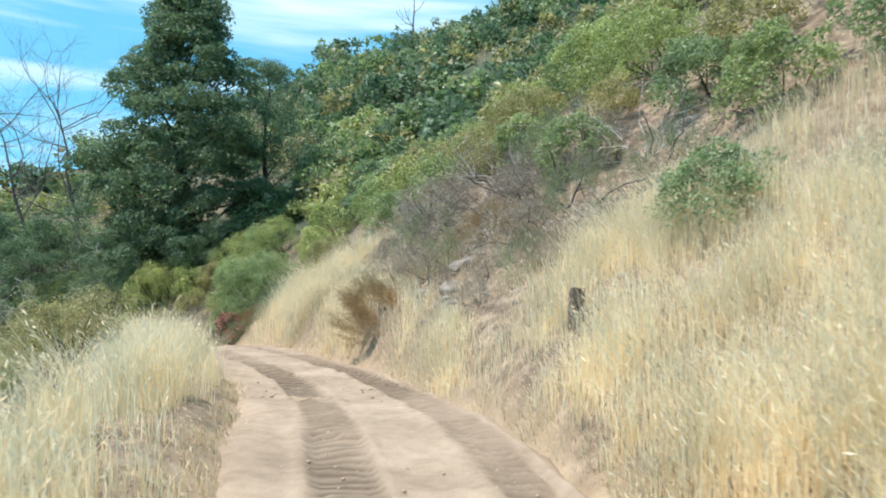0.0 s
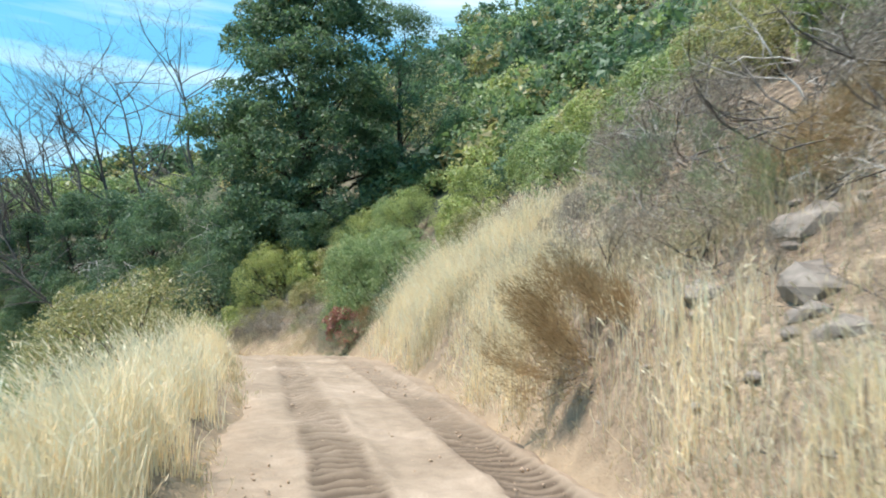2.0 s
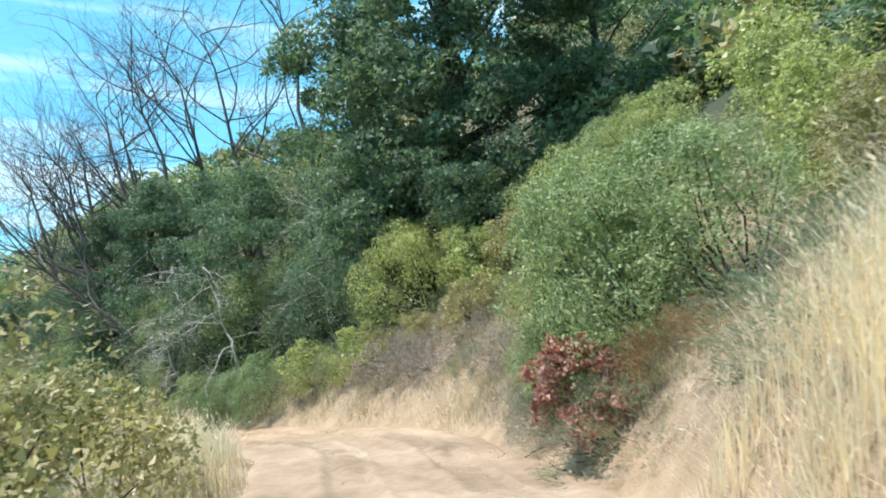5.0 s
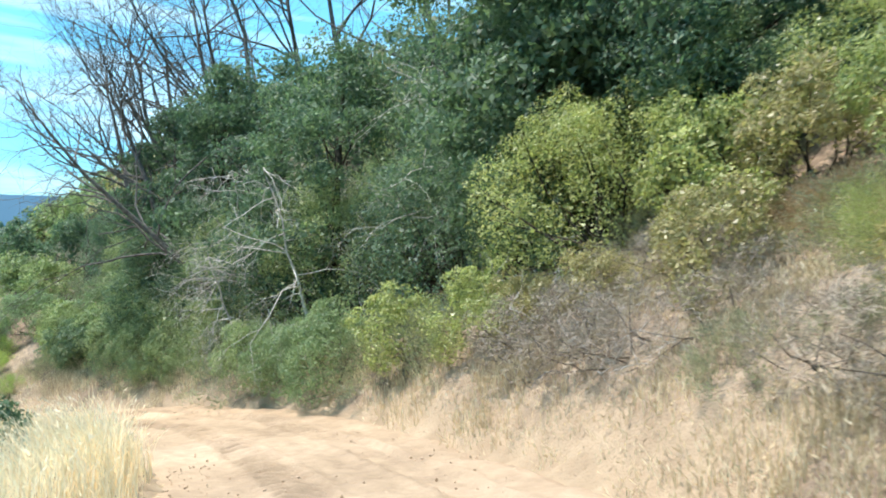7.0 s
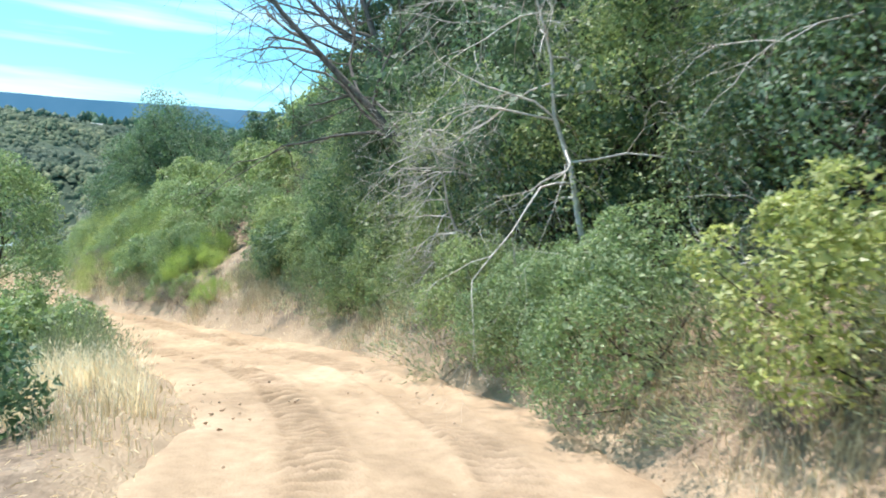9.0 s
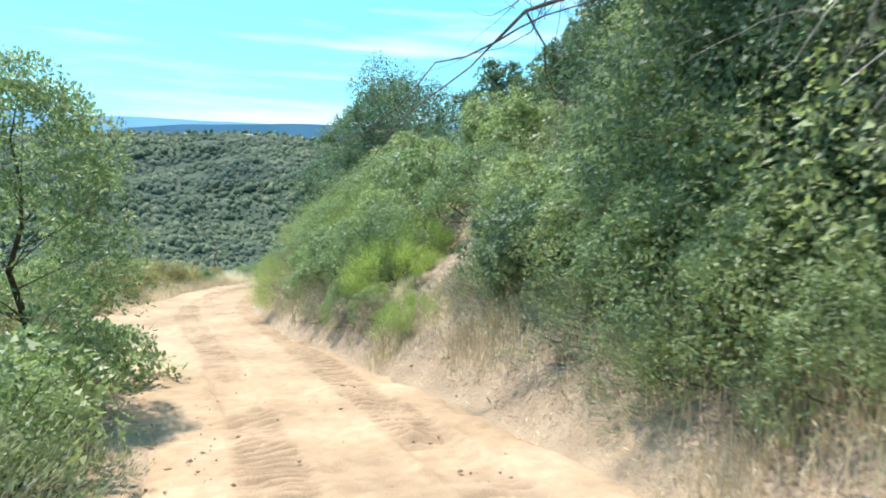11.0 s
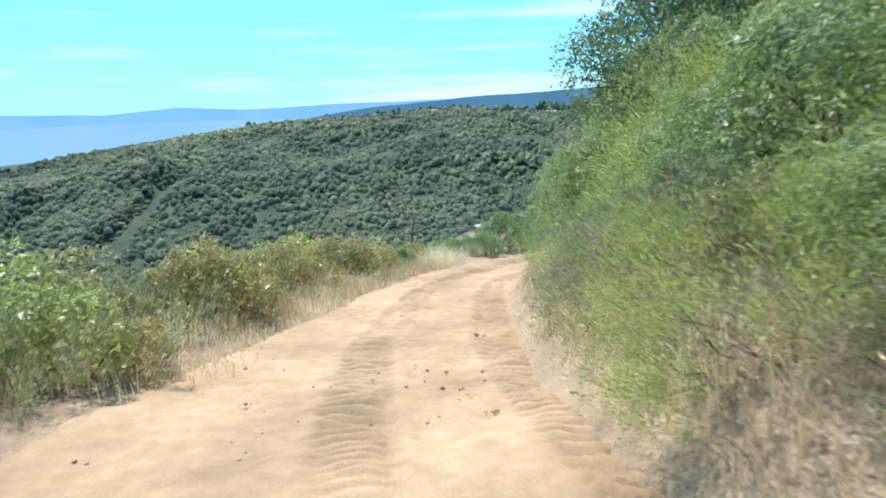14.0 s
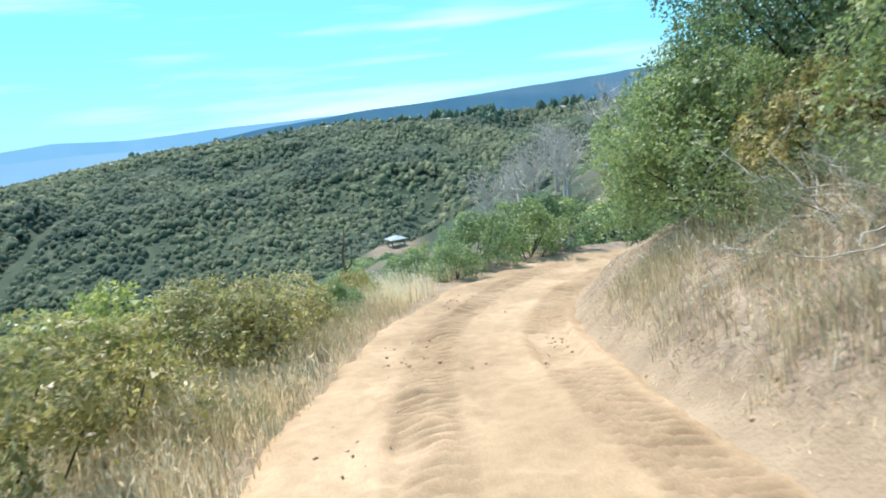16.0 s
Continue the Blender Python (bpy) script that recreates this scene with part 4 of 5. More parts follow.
for i in range(34):
    s_, d_ = rng_.uniform(33.5, 41.5), rng_.uniform(3.1, 6.0)
    shrub("W" if i % 5 else "F", s_, d_, rng_.uniform(0.35, 0.8), rng_.uniform(0.9, 1.4))

# chaparral over the upper slopes
def hill_places(count, near, far, side, seed, power=1.0):
    rng = np.random.default_rng(seed)
    out = []
    while len(out) < count:
        s_, d_ = rng.uniform(-10, 95), side * (near + (far - near) * rng.uniform(0, 1) ** power)
        q = at(s_, d_)
        s2, d2, _ = along_across(q.x, q.y)
        if abs(d2[0]) < near - 0.5 or (s_ < 11 and 0 < d_ < 11) or fbm(q.x, q.y, 9, 3, 77) < -0.6 or (q.x < -66 and q.y > 30):
            continue
        out.append((s_, d_, rng))
    return out


for s_, d_, rng_ in hill_places(185, 11.0, 24, 1, 101):
    shrub("hhjjkll"[int(rng_.integers(7))], s_, d_, rng_.uniform(1.3, 2.3), rng_.uniform(1.0, 1.4))
for s_, d_, rng_ in hill_places(70, 7.0, 22, -1, 102):
    shrub("hhjkl"[int(rng_.integers(5))], s_, d_, rng_.uniform(1.2, 2.2), rng_.uniform(0.9, 1.4))


def upper_chaparral():
    """The scrub higher up, too far and too many to tell apart."""
    rng = np.random.default_rng(103)
    V, F, M, base = [], [], [], 0
    kinds = [LEAF_OAK, LEAF_DARK, LEAF_LIGHT, LEAF_OLIVE]
    places = [at(s_, d_, 0.1) for s_, d_, _ in hill_places(1000, 20, 88, 1, 104, 0.9)]
    mid = at(37.2, 33.4)
    for _ in range(170):
        a_, r_ = rng.uniform(0, 2 * np.pi), 21 * rng.uniform(0, 1) ** 0.5
        places.append(ground(mid.x + r_ * math.cos(a_), mid.y + r_ * math.sin(a_), 0.1))
    for q in places:
        n, m = 210, 7
        h, w = rng.uniform(1.4, 3.0), rng.uniform(1.7, 3.0)
        c = np.stack([rng.normal(0, 0.42 * w, m), rng.normal(0, 0.42 * w, m), h * rng.uniform(0.15, 0.8, m)], 1)
        rc = w * rng.uniform(0.24, 0.42, m)
        k = rng.integers(0, m, n)
        out = unit(rng.normal(0, 1, (n, 3)) + np.array([0, 0, 0.5]))
        pts = np.array(q) + c[k] + out * (rc[k] * rng.uniform(0.75, 1.05, n))[:, None]
        v, f = blades(pts, out, rng, 0.26, 0.75)
        p, o = within(np.array(q) + c, rc, rng, 14)
        v2, f2 = blades(p, o, rng, 0.5, 0.8, 0.3, 0.4)
        v, f = np.concatenate([v, v2]), np.concatenate([f, f2 + len(v)])
        V.append(v)
        F.append(f + base)
        M.append(np.full(len(f), (0, 1, 1, 1, 1, 3)[int(rng.integers(6))]))
        base += len(v)
    ob = mesh_object("chaparral", np.concatenate(V), [np.concatenate(F)], kinds, slots=np.concatenate(M))
    tagged(ob, "green and brown chaparral covering the upper hillside", "chaparral", kind="stuff")


upper_chaparral()

# low scrub on the spur beyond the crest
rng_ = np.random.default_rng(105)
for i in range(150):
    x, y = -73 - 130 * rng_.uniform(0, 1) ** 1.9, rng_.uniform(14, 62)
    if np.hypot(x + 202, y - 37) < 9 or (x > -125 and x < -92 and 41 < y < 56):
        continue
    k_ = "hkklkhjl"[int(rng_.integers(8))]
    put(PROTO[k_][0], ground(x, y, 0.1), rng_.uniform(0.55, 1.05) * (1.3 if y > 40 and x > -100 else 1.0), None, rng_.uniform(1.0, 1.4))

# ---- trees ----
big = make_tree("evergreen_tree", "tall dark evergreen oak on the slope above the bend", LEAF_DARK, 31, 19.5, 4.5, 0.04, 0.5, 360, 240, 0.19, slim=0.65, clump_r=0.16)
big.matrix_world = Matrix.Translation(ground(-16.8, 43.0, 0.2))
for x, y, h, r, seed in ((-21.5, 44.5, 10.0, 3.6, 32), (-25.0, 42.6, 7.6, 2.8, 33), (-12.5, 47.0, 11.0, 3.6, 34), (-28.6, 43.6, 8.0, 3.0, 35), (-30.4, 43.0, 8.3, 2.1, 38), (-33.4, 43.0, 7.2, 2.0, 39), (-14.6, 41.6, 6.0, 2.4, 36), (-18.4, 41.4, 6.6, 2.5, 67)):
    t_ = make_tree("evergreen_tree", "dark leafy evergreen oak crowding the bank", LEAF_DARK, seed, h, r, 0.08, 0.2, 110, 220, 0.085, slim=0.6, clump_r=0.22)
    t_.matrix_world = Matrix.Translation(ground(x, y, 0.2))
t_ = make_tree("young_tree", "slender light-green young tree on the road's edge", LEAF_OAK, 37, 4.1, 1.25, 0.06, 0.05, 190, 130, 0.07, slim=0.35, clump_r=0.22, plain=False, core=0.0)
t_.matrix_world = Matrix.Translation(at(57.2, -2.75, 0.1))
for x, y, h, lean, seed in ((-29.0, 45.0, 12.0, (-3.5, -1.5), 41), (-31.5, 45.5, 10.8, (-3.6, -0.8), 42), (-27.0, 46.5, 12.5, (-3.0, -1.0), 43), (-33.6, 44.2, 9.5, (-3.2, -1.2), 44), (-36.5, 46.0, 9.4, (-2.4, -0.4), 45), (-24.5, 47.5, 13.0, (-3.0, 0), 46), (-31.0, 42.6, 8.0, (-3.4, -1.6), 47), (-29.8, 47.5, 12.5, (-4.0, -1.0), 57), (-34.5, 46.8, 10.5, (-3.4, -0.6), 58), (-38.5, 45.0, 8.0, (-2.6, -0.6), 59)):
    t_ = make_bare_tree("bare_tree", "leafless grey fire-killed tree leaning over the slope", seed, h, 0.15, 12, lean, DEADBARK, 0.08, 2, 5, 0.55)
    t_.matrix_world = Matrix.Translation(ground(x, y, 0.1))
t_ = make_bare_tree("bare_tree", "leafless grey tree leaning far out over the road", 56, 6.4, 0.12, 13, (-4.2, -5.2), DEADBARK, 0.0, 2, 5, 0.55)
t_.matrix_world = Matrix.Translation(ground(-28.2, 42.6, 0.1))
t_ = make_bare_tree("bare_tree", "dead grey tree with drooping twigs over the road", 48, 5.6, 0.065, 16, (-1.2, -1.5), DEADWOOD, -0.10, 3, 4, 0.52, True)
t_.matrix_world = Matrix.Translation(ground(-23.4, 40.6, 0.1)) @ Matrix.Scale(0.8, 4)
t_ = make_bare_tree("bare_tree", "bleached dead tree with drooping twigs on the bank", 49, 4.6, 0.06, 12, (-0.6, -1.6), DEADWOOD, -0.10, 3, 4, 0.5, True)
t_.matrix_world = Matrix.Translation(ground(-19.6, 42.0, 0.1))
_foot, _to = at(50.4, 4.1, 0.1), at(49.8, 2.7)
t_ = make_bare_tree("bare_tree", "bleached dead tree hanging its fine twigs over the bank", 65, 4.9, 0.055, 24, (_to.x - _foot.x, _to.y - _foot.y), DEADWOOD, -0.14, 3, 4, 0.4, True)
t_.matrix_world = Matrix.Translation(_foot)
_foot, _to = at(49.7, 3.4, 0.1), at(50.0, 2.2)
t_ = make_bare_tree("bare_tree", "bleached dead sapling with a fan of drooping twigs", 64, 3.0, 0.04, 16, (_to.x - _foot.x, _to.y - _foot.y), DEADWOOD, -0.16, 3, 5, 0.34, True)
t_.matrix_world = Matrix.Translation(_foot)
grove = make_bare_tree("bare_tree", "grey leafless thicket tree on the spur", 50, 5.0, 0.2, 16, (0.4, 0.2), DEADWOOD, 0.05, 2, 5, 0.5)
grove.matrix_world = Matrix.Translation(ground(-104.0, 47.0, 0.1))
for x, y, sc in ((-108, 44, 1.0), (-100, 49.5, 1.0), (-109, 51, 1.1), (-96, 52, 1.0), (-113, 47, 0.9), (-104, 54, 1.2), (-100, 45.5, 0.9), (-96, 48, 0.9), (-107, 48.5, 1.0)):
    copy_thing(grove, Matrix.Translation(ground(x, y, 0.1)) @ pose(0, 0, 0, 0, 0, 40 * x) @ Matrix.Scale(sc, 4))
for x, y, h, seed in ((-17.0, 92.0, 8, 51), (-14.0, 93.0, 7, 52), (-5.0, 88.0, 9, 53), (-63.5, 33.2, 2.6, 54), (-59.0, 30.5, 2.2, 55)):
    t_ = make_bare_tree("dead_snag", "bare standing dead snag", seed, h, 0.04 + h * 0.012, 5, (0.3, 0.1), DEADBARK, 0.1, 1, 3, 0.35)
    t_.matrix_world = Matrix.Translation(ground(x, y, 0.1))

# dead brush on the cut bank
BRUSH = [make_brush("dead_brush", "tangle of bleached dead twigs", 61, 0.7, 0.9, 9, DEADWOOD), make_brush("dead_brush", "tangle of dark dead branches", 62, 0.8, 1.0, 8, DEADBARK)]
for k, s_, d_, sc in ((0, 13.2, 3.9, 0.9), (1, 14.6, 5.0, 1.0), (0, 15.6, 4.4, 1.0), (1, 17.2, 5.4, 1.5), (0, 18.6, 5.0, 1.1), (1, 19.5, 6.2, 1.2), (0, 12.0, 5.2, 0.9), (1, 22.0, 5.6, 1.1), (0, 40.2, 3.7, 1.0),
                      (0, 41.0, 4.4, 1.1), (1, 39.4, 4.6, 1.0), (0, 38.0, 3.6, 0.7), (0, 69.0, 2.7, 0.8), (0, 75.2, 3.3, 0.9), (0, 74.4, 4.3, 0.9), (1, 57.2, 4.6, 0.9), (0, 56.6, 3.4, 0.6), (0, 45.9, 4.4, 1.4), (0, 48.6, 4.2, 1.3), (1, 12.8, 3.2, 0.6), (0, 14.2, 4.2, 0.8), (0, 16.6, 3.8, 0.9), (1, 15.0, 3.4, 0.6), (0, 17.6, 3.4, 0.7), (1, 13.6, 5.6, 1.0), (0, 24.0, -4.6, 0.9), (1, 16.0, -4.8, 0.9), (0, 26.0, 7.0, 1.2), (1, 28.4, 7.0, 1.2), (1, 39.6, 3.6, 0.9), (1, 40.4, 3.5, 0.8), (0, 38.8, 3.5, 0.8), (1, 18.4, 4.4, 1.2), (1, 15.4, 3.9, 1.2), (1, 16.8, 4.2, 1.2), (1, 19.2, 4.8, 1.3), (0, 17.9, 4.9, 1.2), (1, 14.6, 4.1, 1.0), (1, 16.4, 4.8, 1.3), (0, 20.2, 5.2, 1.2), (1, 14.0, 4.8, 1.2), (0, 73.8, 2.9, 0.9), (0, 72.2, 2.5, 0.6), (0, 76.4, 3.4, 1.0), (1, 70.2, 3.4, 0.8), (0, 75.9, 2.6, 0.7)):
    put(BRUSH[k], at(s_, d_, 0.03), sc)
for k, s_, d_, sc in ((1, 13.2, 5.6, 2.0), (1, 15.2, 6.0, 2.1), (1, 11.6, 6.6, 1.9), (0, 16.8, 6.2, 1.8), (1, 18.2, 6.6, 1.8), (0, 12.6, 7.2, 1.7)):
    put(BRUSH[k], at(s_, d_, 0.05), sc)


# ---- dry grass ----
def grass(name, label, rows, mat, seed):
    """Standing dry grass: curved blades, some with a seed head. rows: from s, to s, from d, to d, blades for a square metre, height."""
    rng = np.random.default_rng(seed)
    P, H = [], []
    for s0, s1, d0, d1, dens, h in rows:
        n = int(abs((s1 - s0) * (d1 - d0)) * dens * 1.55)
        s, d = rng.uniform(s0, s1, n), rng.uniform(d0, d1, n)
        x = np.interp(s, ALONG, LINE[:, 0]) + d * np.interp(s, ALONG, SIDE[:, 0])
        y = np.interp(s, ALONG, LINE[:, 1]) + d * np.interp(s, ALONG, SIDE[:, 1])
        tuft = fbm(x, y, 0.8, 3, seed) + 0.5 * fbm(x, y, 3.0, 2, seed + 5)
        rim = np.minimum(np.minimum(s - s0, s1 - s) / 0.9, np.minimum(d - d0, d1 - d) / 0.35).clip(0, 1)
        ok = rng.uniform(-0.5, 0.35, n) < tuft - 0.75 * (1 - rim)
        x, y = x[ok], y[ok]
        P.append(np.stack([x, y, ground_z(x, y) - 0.03], 1))
        H.append(h * (0.75 + 0.7 * tuft[ok].clip(-0.4, 0.6)) * rng.uniform(0.5, 1.2, len(x)) * (0.55 + 0.45 * rim[ok]))
    P, H = np.concatenate(P), np.concatenate(H)
    n = len(P)
    az = rng.uniform(0, 2 * np.pi, n)
    face = np.stack([np.cos(az), np.sin(az), np.zeros(n)], 1)
    bend = rng.normal(0, 0.16, (n, 3)) + np.array([-0.10, -0.06, 0])
    bend[:, 2] = 0
    up = np.array([0, 0, 1.0])
    w = (0.0032 + 0.0026 * rng.uniform(0, 1, n))[:, None]
    mid = P + (up + bend * 0.5) * (H * 0.55)[:, None]
    tip = P + (up * 0.94 + bend * 1.7) * H[:, None]
    v = np.stack([P - face * w, P + face * w, mid + face * w * 0.8, mid - face * w * 0.8, tip], 1).reshape(-1, 3)
    b = np.arange(n)[:, None] * 5
    quads, tris = b + np.array([[0, 1, 2, 3]]), b + np.array([[3, 2, 4]])
    eared = rng.uniform(0, 1, n) < 0.6
    ev, ef = leaves(tip[eared] - (tip[eared] - mid[eared]) * 0.25, unit(tip[eared] - mid[eared]) * 2, rng, 0.075, 0.15, 0.2, 0.45)
    ob = mesh_object(name, np.concatenate([v, ev]), [np.concatenate([quads, ef + len(v)]), tris], mat)
    tagged(ob, label, "grass", kind="stuff")


grass("tall_dry_grass", "tall pale dry grass on the verge and bank", [
    (-3, 15, -2.9, -1.4, 640, 1.2), (-3, 15, -4.8, -2.8, 110, 0.7), (13, 26, -3.0, -1.45, 480, 0.9), (13, 26, -4.8, -2.9, 110, 0.6), (31, 43, -4.0, -1.55, 460, 0.85), (46, 51.5, -3.6, -1.75, 300, 0.6),
    (1, 11.0, 1.75, 6.2, 430, 0.85), (10.8, 13, 1.75, 2.6, 240, 0.5), (2, 10.6, 6.0, 13.5, 170, 0.85), (12.6, 17.4, 1.75, 2.9, 190, 0.65), (12.6, 17.4, 2.9, 6.0, 22, 0.6), (17.0, 21.8, 1.7, 3.3, 400, 0.85), (18, 21.8, 3.3, 5.0, 60, 0.7), (16.6, 23.5, 1.65, 3.4, 280, 0.6), (21.0, 29.0, 1.7, 4.8, 380, 0.95), (81.6, 86.5, -3.0, -1.6, 300, 0.6), (50, 57.5, 2.1, 3.8, 130, 0.5), (69, 81, -3.2, -1.5, 200, 0.32), (37.6, 39.4, 4.2, 5.8, 420, 0.8), (-3, 9, -2.5, -1.15, 420, 0.5), (0, 14, 1.55, 2.6, 380, 0.5), (59, 67, -6.5, -3.3, 190, 0.6), (67, 80, -6.5, -2.3, 190, 0.62), (60.5, 69.5, 1.3, 3.0, 260, 0.45), (38, 50, 2.3, 3.4, 60, 0.3), (69, 78, 1.75, 3.6, 30, 0.38)], STRAW, 71)
grass("short_dry_grass", "short weathered straw on the bank", [
    (10.6, 18, 1.7, 5.6, 260, 0.36), (18, 30, 3.0, 8.0, 90, 0.5), (17.5, 23, 1.7, 3.4, 420, 0.55), (28.5, 36, 2.4, 7.0, 420, 0.32), (36, 41, 2.8, 7.0, 520, 0.32), (41, 50, 2.2, 3.8, 300, 0.24), (33, 42, 2.2, 5.0, 460, 0.26), (49.5, 58.0, 1.9, 4.4, 560, 0.3), (57, 69, 1.45, 3.6, 420, 0.3),
    (68, 80, 1.65, 5.0, 320, 0.3), (57, 69, -4.4, -2.7, 150, 0.35), (67, 84, -3.0, -1.45, 300, 0.36), (26, 33, -4.0, -1.5, 180, 0.5), (0, 30, 1.5, 2.2, 240, 0.25), (-3, 30, -1.75, -1.15, 240, 0.3), (44, 60, -2.8, -1.55, 130, 0.3), (2, 12, 2.0, 10, 60, 0.5)], STRAW_GREY, 72)


def litter():
    """Straw, bark and twig ends lying on the banks."""
    rng = np.random.default_rng(73)
    n = 50000
    s = rng.uniform(0, 84, n)
    right = rng.uniform(0, 1, n) < 0.72
    far = rng.uniform(0, 1, n) ** 1.4
    d = np.where(right, half_right(s) - 0.45 + 5.2 * far, -half_left(s) + 0.45 - 2.6 * far)
    x = np.interp(s, ALONG, LINE[:, 0]) + d * np.interp(s, ALONG, SIDE[:, 0])
    y = np.interp(s, ALONG, LINE[:, 1]) + d * np.interp(s, ALONG, SIDE[:, 1])
    keep = ~((s > 36) & (s < 50) & (d > 0) & (d < half_right(s) + 0.4))
    x, y, n = x[keep], y[keep], int(keep.sum())
    p = np.stack([x, y, ground_z(x, y) + 0.012], 1)
    az = rng.uniform(0, 2 * np.pi, n)
    e = 0.12
    slope = np.stack([(ground_z(x + e, y) - ground_z(x - e, y)) / (2 * e), (ground_z(x, y + e) - ground_z(x, y - e)) / (2 * e)], 1)
    aim = np.stack([np.cos(az), np.sin(az), slope[:, 0] * np.cos(az) + slope[:, 1] * np.sin(az) + rng.uniform(0.0, 0.35, n)], 1)
    v, f = leaves(p, aim * 3, rng, 0.075, 0.10, 0.4, 0.2)
    tagged(mesh_object("straw_litter", v, [f], STRAW_GREY), "fallen straw and twig litter on the banks", "litter", kind="stuff")


litter()


def twig_litter():
    """Dark twig ends, bark and dead stalks strewn over the cut banks."""
    rng = np.random.default_rng(75)
    spans = [(9.5, 20, 1.8, 7.0, 6500), (28, 42, 2.5, 7.0, 7500), (48, 60, 1.9, 4.6, 4000), (60, 80, 1.7, 4.6, 1400), (57, 82, -3.0, -1.6, 1500)]
    s = np.concatenate([rng.uniform(a, b, n) for a, b, _, _, n in spans])
    d = np.concatenate([lo + (hi - lo) * rng.uniform(0, 1, n) for _, _, lo, hi, n in spans])
    x = np.interp(s, ALONG, LINE[:, 0]) + d * np.interp(s, ALONG, SIDE[:, 0])
    y = np.interp(s, ALONG, LINE[:, 1]) + d * np.interp(s, ALONG, SIDE[:, 1])
    n = len(x)
    az = rng.uniform(0, 2 * np.pi, n)
    e = 0.12
    gx, gy = (ground_z(x + e, y) - ground_z(x - e, y)) / (2 * e), (ground_z(x, y + e) - ground_z(x, y - e)) / (2 * e)
    aim = np.stack([np.cos(az), np.sin(az), gx * np.cos(az) + gy * np.sin(az) + rng.uniform(0, 0.5, n)], 1)
    v, f = leaves(np.stack([x, y, ground_z(x, y) + 0.01], 1), aim * 3, rng, 0.095, 0.075, 0.6, 0.25)
    tagged(mesh_object("twig_litter", v, [f], LEAF_TWIG), "grey twig ends and dead stalks strewn over the banks", "litter", kind="stuff")


twig_litter()


def gravel():
    """Crumbs of earth and small stones on the road."""
    rng = np.random.default_rng(74)
    n = 6500
    s = rng.uniform(0, 84, n)
    k = rng.uniform(0, 1, n)
    d = np.where(k < 0.20, half_right(s) + np.abs(rng.normal(0, 0.8, n)), np.where(k < 0.5, half_right(s) - 0.1 - np.abs(rng.normal(0, 0.45, n)), np.where(k < 0.7, -half_left(s) + 0.1 + np.abs(rng.normal(0, 0.4, n)), rng.uniform(-1.3, 1.6, n))))
    x = np.interp(s, ALONG, LINE[:, 0]) + d * np.interp(s, ALONG, SIDE[:, 0])
    y = np.interp(s, ALONG, LINE[:, 1]) + d * np.interp(s, ALONG, SIDE[:, 1])
    z = np.maximum(ground_z(x, y), np.interp(s, ALONG, LINE[:, 2]) - 0.01)
    r = 0.008 + 0.02 * rng.uniform(0, 1, n) ** 3
    base = np.array([(1, 0, 0), (0, 1, 0), (-1, 0, 0), (0, -1, 0), (0, 0, 0.8), (0, 0, -0.6)], float)
    tri = np.array([(0, 1, 4), (1, 2, 4), (2, 3, 4), (3, 0, 4), (1, 0, 5), (2, 1, 5), (3, 2, 5), (0, 3, 5)])
    v = base[None] * (1 + rng.normal(0, 0.3, (n, 6, 1))) * r[:, None, None] + np.stack([x, y, z + r * 0.15], 1)[:, None]
    f = tri[None] + (np.arange(n) * 6)[:, None, None]
    tagged(mesh_object("gravel", v.reshape(-1, 3), [f.reshape(-1, 3)], CLOD), "loose crumbs of earth and gravel on the road", "gravel", kind="stuff")


gravel()


# ---- stones, clods and sticks ----
def make_stone(name, label, seed, mat, group):
    rng = np.random.default_rng(seed)
    bm = bmesh.new()
    bmesh.ops.create_icosphere(bm, subdivisions=2, radius=0.5)
    k = Vector(rng.uniform(0, 50, 3))
    for v in bm.verts:
        v.co = v.co * (1 + 0.6 * noise.noise(v.co * 1.8 + k) + 0.3 * noise.noise(v.co * 5 + k) + 0.12 * noise.noise(v.co * 14 + k))
        v.co.z *= 0.62
    ob = part(name, bm, mat)
    return tagged(ob, label, "stone" if name == "stone" else "clod", group)


STONES = [make_stone("stone", "rough grey stone in the bank", i, ROCK, "stones on the bank") for i in (81, 82, 83)]
for k, s_, d_, sc in ((0, 13.7, 3.1, 0.72), (1, 13.1, 2.8, 0.45), (2, 14.7, 2.9, 0.5), (1, 14.4, 3.7, 0.7), (1, 13.4, 2.8, 0.34), (2, 14.4, 2.6, 0.2), (0, 51.6, 3.9, 0.4), (2, 15.4, 2.9, 0.2), (0, 66.7, -2.15, 0.2), (1, 66.45, -2.3, 0.24), (2, 66.9, -2.3, 0.16), (1, 66.6, -1.95, 0.22), (0, 66.3, -2.5, 0.14), (2, 66.2, -2.1, 0.12), (0, 67.2, -2.2, 0.12), (1, 65.7, -2.6, 0.12), (1, 12.6, 3.3, 0.2)):
    copy_thing(STONES[k], Matrix.Translation(at(s_, d_, 0.16 * sc)) @ pose(0, 0, 0, 0, 0, 70 * k + 31 * s_) @ Matrix.Scale(sc, 4))
CLODS = [make_stone("clod", "crumbled clod of dry earth", i, CLOD, "clods along the road") for i in (85, 86)]
